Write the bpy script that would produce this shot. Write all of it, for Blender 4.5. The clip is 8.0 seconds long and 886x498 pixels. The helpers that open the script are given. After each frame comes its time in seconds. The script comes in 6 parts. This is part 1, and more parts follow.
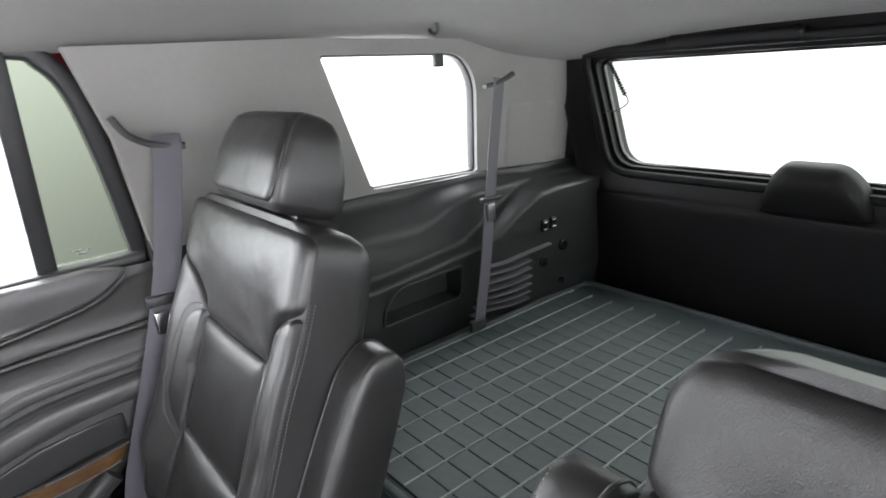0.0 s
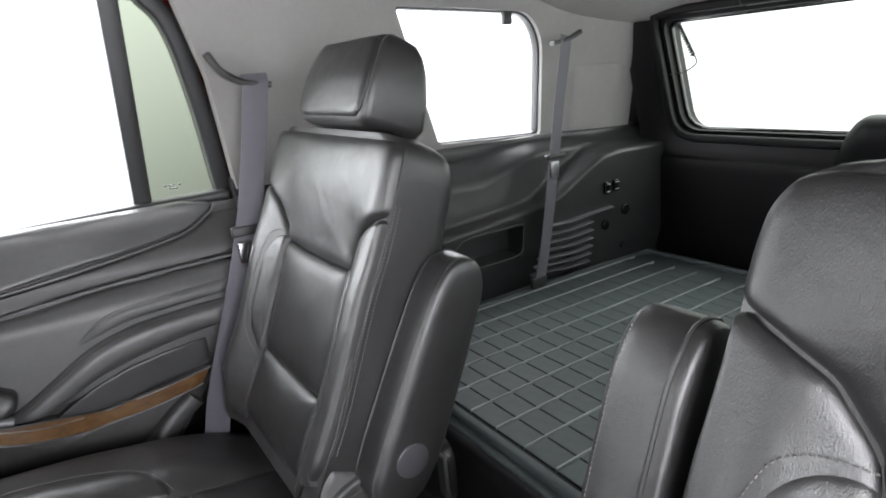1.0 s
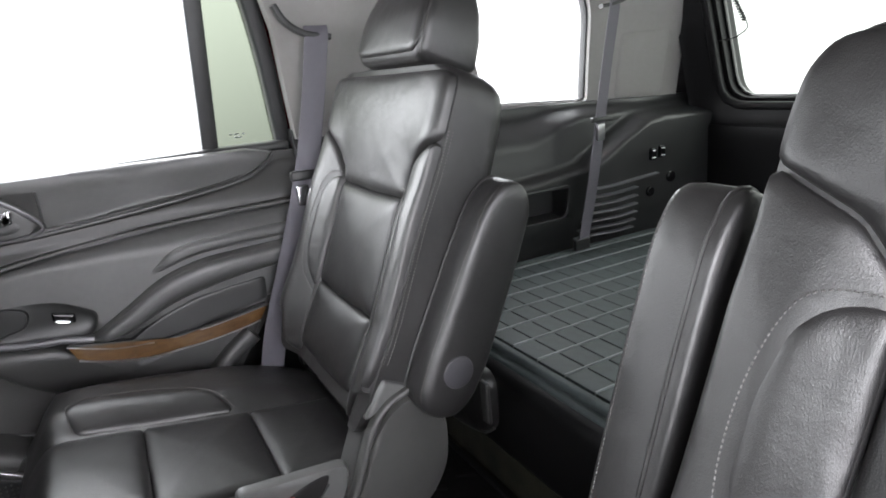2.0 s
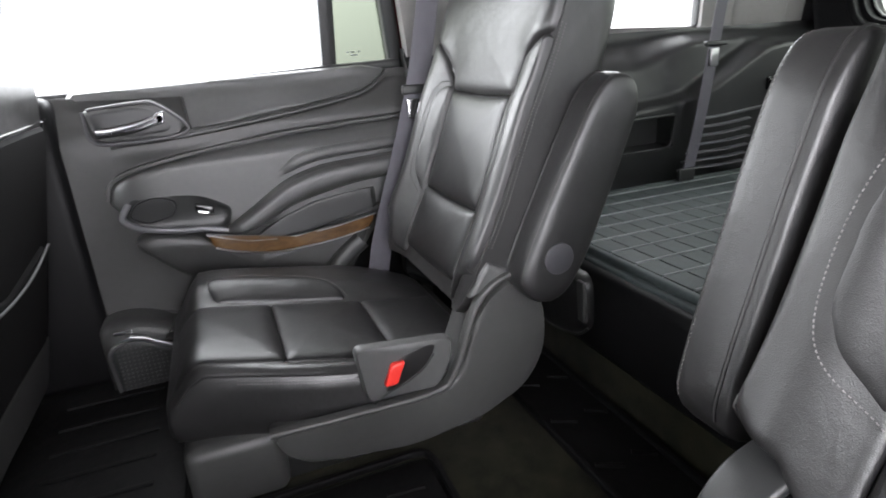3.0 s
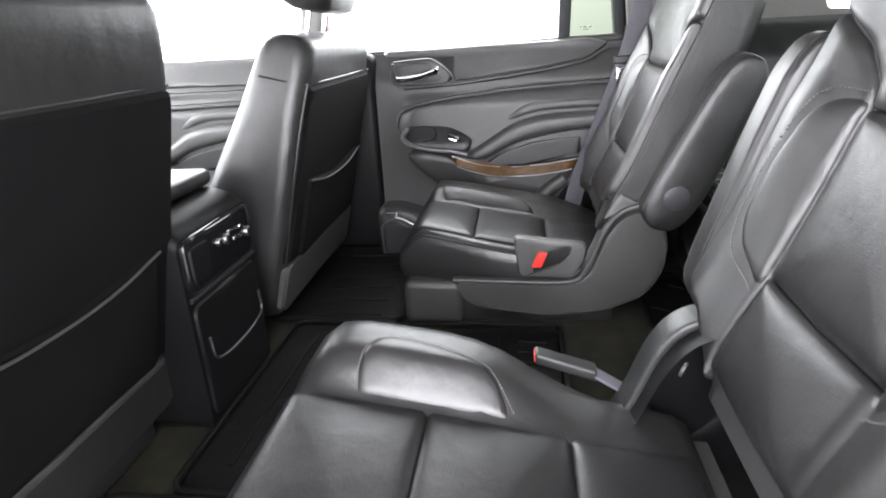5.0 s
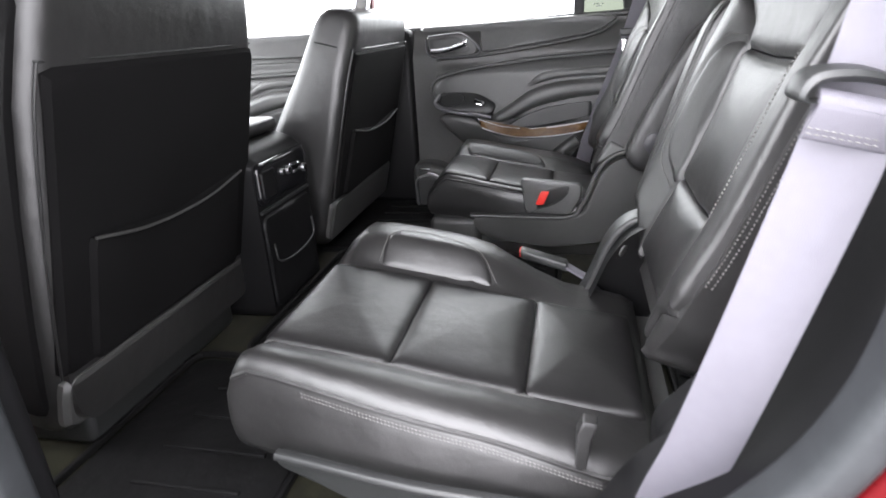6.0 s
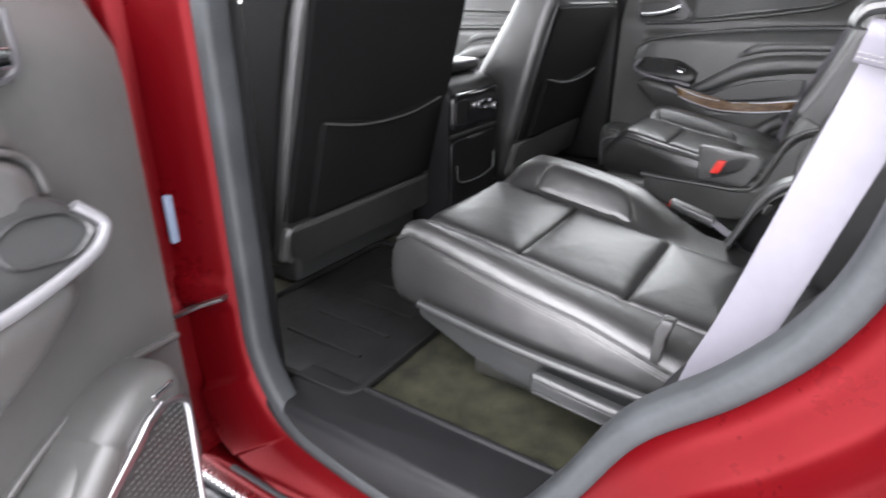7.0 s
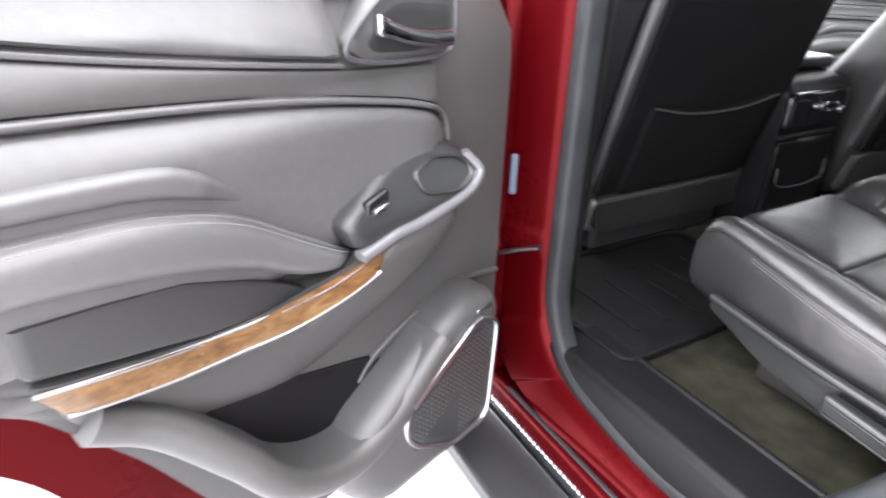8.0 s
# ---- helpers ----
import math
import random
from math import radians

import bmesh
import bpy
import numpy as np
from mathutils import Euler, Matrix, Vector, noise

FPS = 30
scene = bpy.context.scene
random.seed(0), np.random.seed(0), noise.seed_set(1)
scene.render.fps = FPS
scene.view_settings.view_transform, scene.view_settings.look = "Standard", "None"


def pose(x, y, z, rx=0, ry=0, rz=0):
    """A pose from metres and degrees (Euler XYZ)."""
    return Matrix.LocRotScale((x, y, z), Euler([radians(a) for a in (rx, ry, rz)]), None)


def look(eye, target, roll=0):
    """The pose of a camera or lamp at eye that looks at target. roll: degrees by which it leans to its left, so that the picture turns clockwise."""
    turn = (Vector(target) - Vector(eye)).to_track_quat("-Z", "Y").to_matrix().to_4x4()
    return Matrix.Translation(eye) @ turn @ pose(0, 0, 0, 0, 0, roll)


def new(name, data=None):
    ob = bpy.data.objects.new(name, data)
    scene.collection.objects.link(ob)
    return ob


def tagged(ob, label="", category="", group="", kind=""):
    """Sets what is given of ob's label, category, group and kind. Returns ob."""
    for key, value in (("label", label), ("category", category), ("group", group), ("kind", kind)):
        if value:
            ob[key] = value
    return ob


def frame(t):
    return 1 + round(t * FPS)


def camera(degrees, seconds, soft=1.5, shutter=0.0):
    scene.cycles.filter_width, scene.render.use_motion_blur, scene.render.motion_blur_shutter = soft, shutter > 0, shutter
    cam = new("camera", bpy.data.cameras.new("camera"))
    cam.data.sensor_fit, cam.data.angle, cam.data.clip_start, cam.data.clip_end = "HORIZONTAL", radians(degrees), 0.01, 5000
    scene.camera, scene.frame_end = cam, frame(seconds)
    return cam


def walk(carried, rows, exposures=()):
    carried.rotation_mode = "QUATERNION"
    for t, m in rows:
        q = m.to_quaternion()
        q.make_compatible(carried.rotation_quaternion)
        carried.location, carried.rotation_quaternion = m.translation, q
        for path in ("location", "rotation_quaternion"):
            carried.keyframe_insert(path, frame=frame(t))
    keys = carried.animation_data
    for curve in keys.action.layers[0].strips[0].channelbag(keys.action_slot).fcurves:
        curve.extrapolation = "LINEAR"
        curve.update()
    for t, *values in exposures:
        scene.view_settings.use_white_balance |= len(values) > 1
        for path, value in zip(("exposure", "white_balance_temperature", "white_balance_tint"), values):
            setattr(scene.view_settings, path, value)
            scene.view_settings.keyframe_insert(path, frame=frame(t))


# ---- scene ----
cam = camera(74.7, 8.0, soft=1.7, shutter=0.3)
PATH = [
    (0, (0.363, 0.204, 1.535), (-1.132, 1.391, 0.937), -4.0),
    (0.5, (0.372, 0.16, 1.488), (-1.164, 1.298, 0.899), -3.7),
    (1, (0.385, 0.122, 1.424), (-1.209, 1.187, 0.853), -4.0),
    (2.5, (0.469, 0.029, 1.283), (-1.246, 0.87, 0.69), -3.9),
    (3, (0.501, -0.003, 1.237), (-1.274, 0.653, 0.587), -4.1),
    (3.5, (0.573, 0.005, 1.243), (-1.253, 0.419, 0.539), -2.6),
    (4, (0.689, 0.05, 1.268), (-1.177, 0.194, 0.562), -2.1),
    (4.5, (0.801, 0.102, 1.284), (-1.069, 0.012, 0.582), -2.3),
    (4.7, (0.849, 0.121, 1.267), (-1.021, -0.054, 0.577), -2.6),
    (5.8, (1.178, 0.224, 1.238), (-0.634, -0.172, 0.491), -3.5),
    (6, (1.219, 0.256, 1.217), (-0.594, -0.167, 0.49), -3.4),
    (6.5, (1.297, 0.324, 1.192), (-0.455, -0.271, 0.434), -2.4),
    (7, (1.371, 0.39, 1.18), (-0.167, -0.612, 0.382), 0.2),
    (7.5, (1.45, 0.4, 1.174), (0.202, -0.908, 0.319), 1.2),
    (8, (1.501, 0.414, 1.213), (0.625, -1.148, 0.323), 1.6),
]
walk(cam, [(t, look(eye, target, roll)) for t, eye, target, roll in PATH],
     [(0.0, 1.75), (2.5, 1.75), (3.0, 1.80), (3.5, 2.20), (4.0, 2.40), (4.5, 2.30), (6.0, 1.62), (6.5, 1.50), (7, 1.74), (7.5, 1.68), (8, 1.50)])

from mathutils.geometry import tessellate_polygon

# ---- light ----
world = bpy.data.worlds.new("booth_light")
scene.world = world
world.use_nodes = True
wt_ = world.node_tree
bg = wt_.nodes["Background"]
bg.inputs[0].default_value = (1.0, 0.985, 1.045, 1)
w_tc = wt_.nodes.new("ShaderNodeTexCoord")


def w_ramp(axis, points):
    """A smooth brightness over the booth's walls and ceiling, along one direction."""
    dot = wt_.nodes.new("ShaderNodeVectorMath")
    dot.operation = "DOT_PRODUCT"
    dot.inputs[1].default_value = Vector(axis).normalized()
    wt_.links.new(w_tc.outputs["Generated"], dot.inputs[0])
    mr = wt_.nodes.new("ShaderNodeMapRange")
    mr.interpolation_type = "SMOOTHSTEP"
    for k in range(4):
        mr.inputs[k + 1].default_value = points[k]
    wt_.links.new(dot.outputs["Value"], mr.inputs[0])
    return mr.outputs[0]


w_up = w_ramp((-0.42, -0.10, 0.90), (0.10, 0.90, 0.0, 3.4))       # lamps overhead
w_wall = w_ramp((0.50, -0.87, 0), (-0.90, 0.80, 0.60, 3.0))    # walls
w_side = w_ramp((0.78, -0.62, 0.0), (0.15, 0.90, 0.0, 2.8))    # brighter wall ahead of the open door
w_back = w_ramp((0.35, 0.93, 0.10), (0.30, 0.95, 0.0, 1.5))     # glow added from behind to brighten the open door's panel
w_sum = wt_.nodes.new("ShaderNodeMath")
wt_.links.new(w_up, w_sum.inputs[0])
wt_.links.new(w_wall, w_sum.inputs[1])
w_all = wt_.nodes.new("ShaderNodeMath")
wt_.links.new(w_sum.outputs[0], w_all.inputs[0])
wt_.links.new(w_side, w_all.inputs[1])
w_total = wt_.nodes.new("ShaderNodeMath")
wt_.links.new(w_all.outputs[0], w_total.inputs[0])
wt_.links.new(w_back, w_total.inputs[1])
wt_.links.new(w_total.outputs[0], bg.inputs[1])


# ---- materials ----
def mat(name, base, rough=0.5, metal=0.0, vary=0.25, scale=6.0, grain=0.0, grain_scale=600.0, wave=0.0, wave_scale=14.0,
        coat=0.0, spec=0.5, rough_vary=0.045, sheen=0.0, cell=False):
    """A surface with stains at a large scale, grain at a small one, and uneven gloss."""
    m = bpy.data.materials.new(name)
    m.use_nodes = True
    nt = m.node_tree
    b = nt.nodes["Principled BSDF"]
    b.inputs["Metallic"].default_value = metal
    b.inputs["Specular IOR Level"].default_value = spec
    b.inputs["Coat Weight"].default_value = coat
    b.inputs["Coat Roughness"].default_value = 0.06
    b.inputs["Sheen Weight"].default_value = sheen
    tc = nt.nodes.new("ShaderNodeTexCoord")
    big = nt.nodes.new("ShaderNodeTexNoise")
    big.inputs["Scale"].default_value, big.inputs["Detail"].default_value = scale, 5
    nt.links.new(tc.outputs["Object"], big.inputs["Vector"])
    small = nt.nodes.new("ShaderNodeTexNoise")
    small.inputs["Scale"].default_value, small.inputs["Detail"].default_value = scale * 14, 3
    nt.links.new(tc.outputs["Object"], small.inputs["Vector"])
    add = nt.nodes.new("ShaderNodeMath")
    add.operation = "MULTIPLY_ADD"
    add.inputs[1].default_value = 0.45
    nt.links.new(small.outputs["Fac"], add.inputs[0])
    nt.links.new(big.outputs["Fac"], add.inputs[2])
    ramp = nt.nodes.new("ShaderNodeValToRGB")
    lo, hi = 1 - vary, 1 + vary
    ramp.color_ramp.elements[0].position, ramp.color_ramp.elements[1].position = 0.45, 1.0
    ramp.color_ramp.elements[0].color = (*[c * lo for c in base], 1)
    ramp.color_ramp.elements[1].color = (*[min(1, c * hi) for c in base], 1)
    nt.links.new(add.outputs[0], ramp.inputs[0])
    nt.links.new(ramp.outputs[0], b.inputs["Base Color"])
    rr = nt.nodes.new("ShaderNodeMapRange")
    rr.inputs[1].default_value, rr.inputs[2].default_value = 0.4, 1.0
    rr.inputs[3].default_value, rr.inputs[4].default_value = max(0.02, rough - rough_vary), min(1, rough + rough_vary)
    nt.links.new(add.outputs[0], rr.inputs[0])
    nt.links.new(rr.outputs[0], b.inputs["Roughness"])
    last = None
    if wave:
        wn = nt.nodes.new("ShaderNodeTexNoise")
        wn.inputs["Scale"].default_value, wn.inputs["Detail"].default_value = wave_scale, 3
        nt.links.new(tc.outputs["Object"], wn.inputs["Vector"])
        bp = nt.nodes.new("ShaderNodeBump")
        bp.inputs["Strength"].default_value, bp.inputs["Distance"].default_value = wave, 0.01
        nt.links.new(wn.outputs["Fac"], bp.inputs["Height"])
        last = bp
    if grain:
        g = nt.nodes.new("ShaderNodeTexVoronoi" if cell else "ShaderNodeTexNoise")
        g.inputs["Scale"].default_value = grain_scale
        nt.links.new(tc.outputs["Object"], g.inputs["Vector"])
        bp = nt.nodes.new("ShaderNodeBump")
        bp.inputs["Strength"].default_value, bp.inputs["Distance"].default_value = grain, 0.001
        nt.links.new(g.outputs["Distance" if cell else "Fac"], bp.inputs["Height"])
        if last:
            nt.links.new(last.outputs[0], bp.inputs["Normal"])
        last = bp
    if last:
        nt.links.new(last.outputs[0], b.inputs["Normal"])
    return m


LEATHER = mat("black_leather", (0.0165, 0.0161, 0.0161), 0.36, vary=0.2, grain=0.22, grain_scale=900, cell=True, wave=0.26, wave_scale=17, spec=0.86)
LEATHER_PERF = mat("perforated_leather", (0.0105, 0.0102, 0.0104), 0.36, vary=0.18, grain=0.22, grain_scale=650, cell=True, wave=0.2, wave_scale=14, spec=0.60)
VINYL = mat("door_vinyl", (0.074, 0.0745, 0.0735), 0.38, vary=0.18, grain=0.2, grain_scale=1000, cell=True, wave=0.05, spec=0.65)
PLASTIC = mat("grey_plastic", (0.050, 0.050, 0.0485), 0.40, vary=0.15, grain=0.2, grain_scale=1200, cell=True, spec=0.6)
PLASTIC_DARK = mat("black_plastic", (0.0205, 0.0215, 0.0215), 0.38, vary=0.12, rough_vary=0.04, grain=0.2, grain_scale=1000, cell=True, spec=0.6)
PLASTIC_GLOSS = mat("gloss_black_plastic", (0.008, 0.008, 0.009), 0.15, vary=0.1)
SATIN = mat("satin_trim", (0.1425, 0.1425, 0.15), 0.33, metal=0.2, vary=0.08)
TRIM_GREY = mat("pillar_trim", (0.26, 0.251, 0.244), 0.72, vary=0.08, grain=0.2, grain_scale=500)
HEADLINER = mat("headliner_fabric", (0.19, 0.182, 0.172), 0.95, vary=0.1, grain=0.5, grain_scale=1400, sheen=0.2)
CARPET = mat("dark_carpet", (0.0165, 0.0163, 0.0095), 0.98, vary=0.75, scale=22, grain=1.0, grain_scale=900, sheen=0.04, spec=0.1)
RUBBER = mat("rubber_mat", (0.0056, 0.0056, 0.0058), 0.55, vary=0.5, scale=10, grain=0.3, grain_scale=500, wave=0.35, wave_scale=22, spec=0.16)
CARGO_RUBBER = mat("cargo_rubber", (0.06, 0.075, 0.075), 0.58, vary=0.25, scale=7, grain=0.3, grain_scale=600)
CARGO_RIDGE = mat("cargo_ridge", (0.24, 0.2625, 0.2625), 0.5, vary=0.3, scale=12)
SEAL = mat("door_seal_rubber", (0.021, 0.0228, 0.0245), 0.50, vary=0.3, scale=12, spec=0.22)
RED = mat("red_paint", (0.062, 0.0008, 0.0020), 0.28, metal=0.45, vary=0.06, spec=0.12, rough_vary=0.02)
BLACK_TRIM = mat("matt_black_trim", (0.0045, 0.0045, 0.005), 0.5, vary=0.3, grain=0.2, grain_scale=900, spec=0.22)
CHROME = mat("chrome", (0.75, 0.76, 0.78), 0.10, metal=1.0, vary=0.03, rough_vary=0.03)
STEEL = mat("brushed_steel", (0.45, 0.45, 0.46), 0.32, metal=1.0, vary=0.1)


def belt_mat():
    """Webbing with fine lengthwise cords."""
    m = mat("belt_webbing", (0.118, 0.113, 0.132), 0.55, vary=0.10)
    nt = m.node_tree
    b = nt.nodes["Principled BSDF"]
    tc, mp, wv, bp = (nt.nodes.new("ShaderNode" + k) for k in ("TexCoord", "Mapping", "TexWave", "Bump"))
    mp.inputs["Rotation"].default_value = (radians(13.5), 0, 0)
    wv.bands_direction = "Y"
    wv.inputs["Scale"].default_value, wv.inputs["Distortion"].default_value, wv.inputs["Detail"].default_value = 210, 0.25, 2
    bp.inputs["Strength"].default_value, bp.inputs["Distance"].default_value = 0.6, 0.0008
    nt.links.new(tc.outputs["Object"], mp.inputs["Vector"])
    nt.links.new(mp.outputs[0], wv.inputs["Vector"])
    nt.links.new(wv.outputs["Fac"], bp.inputs["Height"])
    nt.links.new(bp.outputs[0], b.inputs["Normal"])
    return m


BELT = belt_mat()
THREAD = mat("grey_thread", (0.145, 0.141, 0.136), 0.8, vary=0.2)
FABRIC_BLACK = mat("seatback_cloth", (0.0044, 0.0042, 0.0044), 0.8, vary=0.3, grain=0.5, grain_scale=1200, spec=0.12)
BUCKLE_RED = mat("red_button", (0.75, 0.04, 0.03), 0.4, vary=0.05)
PLATE_BLUE = mat("pale_blue_plastic", (0.085, 0.11, 0.15), 0.5, vary=0.1)
LABEL_WHITE = mat("white_label", (0.75, 0.75, 0.75), 0.5, vary=0.05)
GROUND = mat("white_booth_floor", (0.40, 0.40, 0.40), 0.55, vary=0.12, scale=2)
LENS_GREY = mat("arm_button", (0.050, 0.049, 0.054), 0.35, vary=0.1)


def wood_mat():
    m = mat("burl_wood", (0.22, 0.11, 0.04), 0.25, coat=0.4)
    nt = m.node_tree
    b = nt.nodes["Principled BSDF"]
    tc = nt.nodes.new("ShaderNodeTexCoord")
    mp = nt.nodes.new("ShaderNodeMapping")
    mp.inputs["Scale"].default_value = (34, 13, 34)
    nz = nt.nodes.new("ShaderNodeTexNoise")
    nz.inputs["Scale"].default_value, nz.inputs["Detail"].default_value, nz.inputs["Distortion"].default_value = 2.2, 8, 1.4
    cr = nt.nodes.new("ShaderNodeValToRGB")
    e = cr.color_ramp.elements
    e[0].position, e[0].color = 0.25, (0.060, 0.030, 0.012, 1)
    e[1].position, e[1].color = 0.72, (0.165, 0.098, 0.042, 1)
    k = e.new(0.5)
    k.color = (0.120, 0.063, 0.025, 1)
    nt.links.new(tc.outputs["Object"], mp.inputs["Vector"])
    nt.links.new(mp.outputs[0], nz.inputs["Vector"])
    nt.links.new(nz.outputs["Fac"], cr.inputs[0])
    nt.links.new(cr.outputs[0], b.inputs["Base Color"])
    return m


WOOD = wood_mat()


def glass_mat(name, tint):
    m = bpy.data.materials.new(name)
    m.use_nodes = True
    nt = m.node_tree
    nt.nodes.remove(nt.nodes["Principled BSDF"])
    out = nt.nodes["Material Output"]
    tr, gl, mx, fr = (nt.nodes.new("ShaderNode" + k) for k in ("BsdfTransparent", "BsdfGlossy", "MixShader", "LayerWeight"))
    tr.inputs[0].default_value = (*tint, 1)
    gl.inputs["Roughness"].default_value = 0.02
    fr.inputs["Blend"].default_value = 0.12
    nt.links.new(fr.outputs["Facing"], mx.inputs[0])
    nt.links.new(tr.outputs[0], mx.inputs[1])
    nt.links.new(gl.outputs[0], mx.inputs[2])
    nt.links.new(mx.outputs[0], out.inputs[0])
    return m


GLASS = glass_mat("clear_glass", (0.93, 0.95, 0.94))
GLASS_GREEN = glass_mat("green_tinted_glass", (0.30, 0.322, 0.282))
GLASS_REAR = glass_mat("rear_tinted_glass", (0.66, 0.69, 0.65))


# ---- building helpers ----
def thing(name, label, category, group="", kind=""):
    return tagged(new(name), label, category, group, kind)


def finish(name, bm, material, angle=38):
    bmesh.ops.remove_doubles(bm, verts=bm.verts, dist=1e-5)
    bmesh.ops.recalc_face_normals(bm, faces=bm.faces)
    me = bpy.data.meshes.new(name)
    bm.to_mesh(me)
    bm.free()
    me.materials.append(material)
    me.polygons.foreach_set("use_smooth", [True] * len(me.polygons))
    me.set_sharp_from_angle(angle=radians(angle))
    return me


def part(name, bm, material, parent, label="", angle=38):
    ob = new(name, finish(name, bm, material, angle))
    ob.parent = parent
    return tagged(ob, label)


def solid(name, bm, material, label, category="", kind="", angle=38, group=""):
    return tagged(new(name, finish(name, bm, material, angle)), label, category, group, kind)


def B():
    return bmesh.new()


def sm(a, b, x):
    t = min(1, max(0, (x - a) / (b - a)))
    return t * t * (3 - 2 * t)


def fillet(pts, r, seg=5):
    """Rounds the corners of a closed outline."""
    out, n = [], len(pts)
    rs = r if isinstance(r, (list, tuple)) else [r] * n
    for i in range(n):
        p, a, c = Vector(pts[i]), Vector(pts[i - 1]), Vector(pts[(i + 1) % n])
        d = min(rs[i], 0.49 * (a - p).length, 0.49 * (c - p).length)
        s, e = p + (a - p).normalized() * d, p + (c - p).normalized() * d
        for k in range(seg + 1):
            t = k / seg
            out.append(s * (1 - t) ** 2 + p * 2 * t * (1 - t) + e * t * t)
    return out


def resample(pts, n, closed=True):
    pts = [Vector(p) for p in pts]
    if closed:
        pts = pts + [pts[0]]
    acc = [0]
    for a, b in zip(pts, pts[1:]):
        acc.append(acc[-1] + (b - a).length)
    out, j = [], 0
    m = n if closed else n - 1
    for i in range(n):
        d = acc[-1] * i / m
        while j < len(acc) - 2 and acc[j + 1] < d:
            j += 1
        f = (d - acc[j]) / max(1e-9, acc[j + 1] - acc[j])
        out.append(pts[j].lerp(pts[j + 1], min(1, f)))
    return out


def curve(pts, k=8, closed=False):
    """A smooth line through points."""
    P = [Vector(p) for p in pts]
    n, out = len(P), []
    for i in range(n if closed else n - 1):
        a, b, c, d = (P[(i - 1) % n] if closed or i else P[0] * 2 - P[1], P[i], P[(i + 1) % n],
                      P[(i + 2) % n] if closed or i < n - 2 else P[-1] * 2 - P[-2])
        for s in range(k):
            t = s / k
            out.append(0.5 * (2 * b + (c - a) * t + (2 * a - 5 * b + 4 * c - d) * t * t + (3 * b - a - 3 * c + d) * t ** 3))
    if not closed:
        out.append(P[-1])
    return out


def pad(bm, outline, fn, T=0.015, r=0.02, depth=0.012, centre=None, rings=8, n=88, dome=0.0, round_=0.012):
    """A stuffed panel: the outline, lifted off the surface fn(u, v, height) with a rolled edge."""
    P = resample(fillet(outline, round_), n)
    c = Vector(centre) if centre else sum(P, Vector((0, 0))) / len(P)
    rows = [[bm.verts.new(fn(p.x, p.y, -depth)) for p in P]]
    for k in range(rings):
        s = 1 - (k / rings) ** 1.7
        row = []
        for p in P:
            q = c + (p - c) * s
            dd = (1 - s) * (p - c).length
            h = T * math.sqrt(max(0, 1 - (1 - min(1, dd / r)) ** 2)) + dome * (1 - s * s)
            row.append(bm.verts.new(fn(q.x, q.y, h)))
        rows.append(row)
    top = bm.verts.new(fn(c.x, c.y, T + dome))
    for a, b in zip(rows, rows[1:]):
        for i in range(n):
            j = (i + 1) % n
            bm.faces.new((a[i], a[j], b[j], b[i]))
    for i in range(n):
        bm.faces.new((rows[-1][i], rows[-1][(i + 1) % n], top))
    return bm


def loft(bm, rings, cap=True):
    R = [[bm.verts.new(p) for p in ring] for ring in rings]
    n = len(R[0])
    for a, b in zip(R, R[1:]):
        for i in range(n):
            j = (i + 1) % n
            bm.faces.new((a[i], a[j], b[j], b[i]))
    if cap:
        bm.faces.new(R[0])
        bm.faces.new(R[-1])
    return bm


def rrect(x0, x1, y0, y1, r, seg=5):
    r = min(r, 0.49 * (x1 - x0), 0.49 * (y1 - y0))
    out = []
    for cx, cy, a0 in ((x1 - r, y1 - r, 0), (x0 + r, y1 - r, 90), (x0 + r, y0 + r, 180), (x1 - r, y0 + r, 270)):
        for k in range(seg + 1):
            a = radians(a0 + 90 * k / seg)
            out.append((cx + r * math.cos(a), cy + r * math.sin(a)))
    return out


def rbox(bm, x0, x1, y0, y1, z0, z1, r=0.01, seg=4, f=None):
    """A block with rounded edges, mapped by f."""
    f = f or (lambda p: p)
    lv = [(r * (1 - math.sin(radians(90 * k / seg))), z0 + r * (1 - math.cos(radians(90 * k / seg)))) for k in range(seg + 1)]
    hv = [(i, z1 - (z - z0)) for i, z in lv[::-1]]
    rings = []
    for i, z in lv + hv:
        rings.append([f(Vector((x, y, z))) for x, y in rrect(x0 + i, x1 - i, y0 + i, y1 - i, max(r - i, 0.0008) if r - i > 0 else 0.0008, seg)])
    return loft(bm, rings)


def sweep(bm, path, profile, N, closed=False, cap=True):
    """A profile (side, along N) carried along a path that lies about square to N."""
    N = Vector(N).normalized()
    P = [Vector(p) for p in path]
    n, rings = len(P), []
    for i in range(n):
        t = (P[(i + 1) % n] - P[i - 1]) if closed or 0 < i < n - 1 else (P[1] - P[0] if i == 0 else P[-1] - P[-2])
        side = t.normalized().cross(N).normalized()
        up = side.cross(t.normalized())
        rings.append([P[i] + side * u + up * v for u, v in profile])
    if closed:
        rings.append(rings[0])
        return loft(bm, rings, False)
    return loft(bm, rings, cap)


def tube(bm, path, r, N=(0, 0, 1), closed=False, n=8):
    return sweep(bm, path, [(r * math.cos(2 * math.pi * k / n), r * math.sin(2 * math.pi * k / n)) for k in range(n)], N, closed)


def flat(w, t):
    return rrect(-w / 2, w / 2, -t / 2, t / 2, t * 0.45, 2)


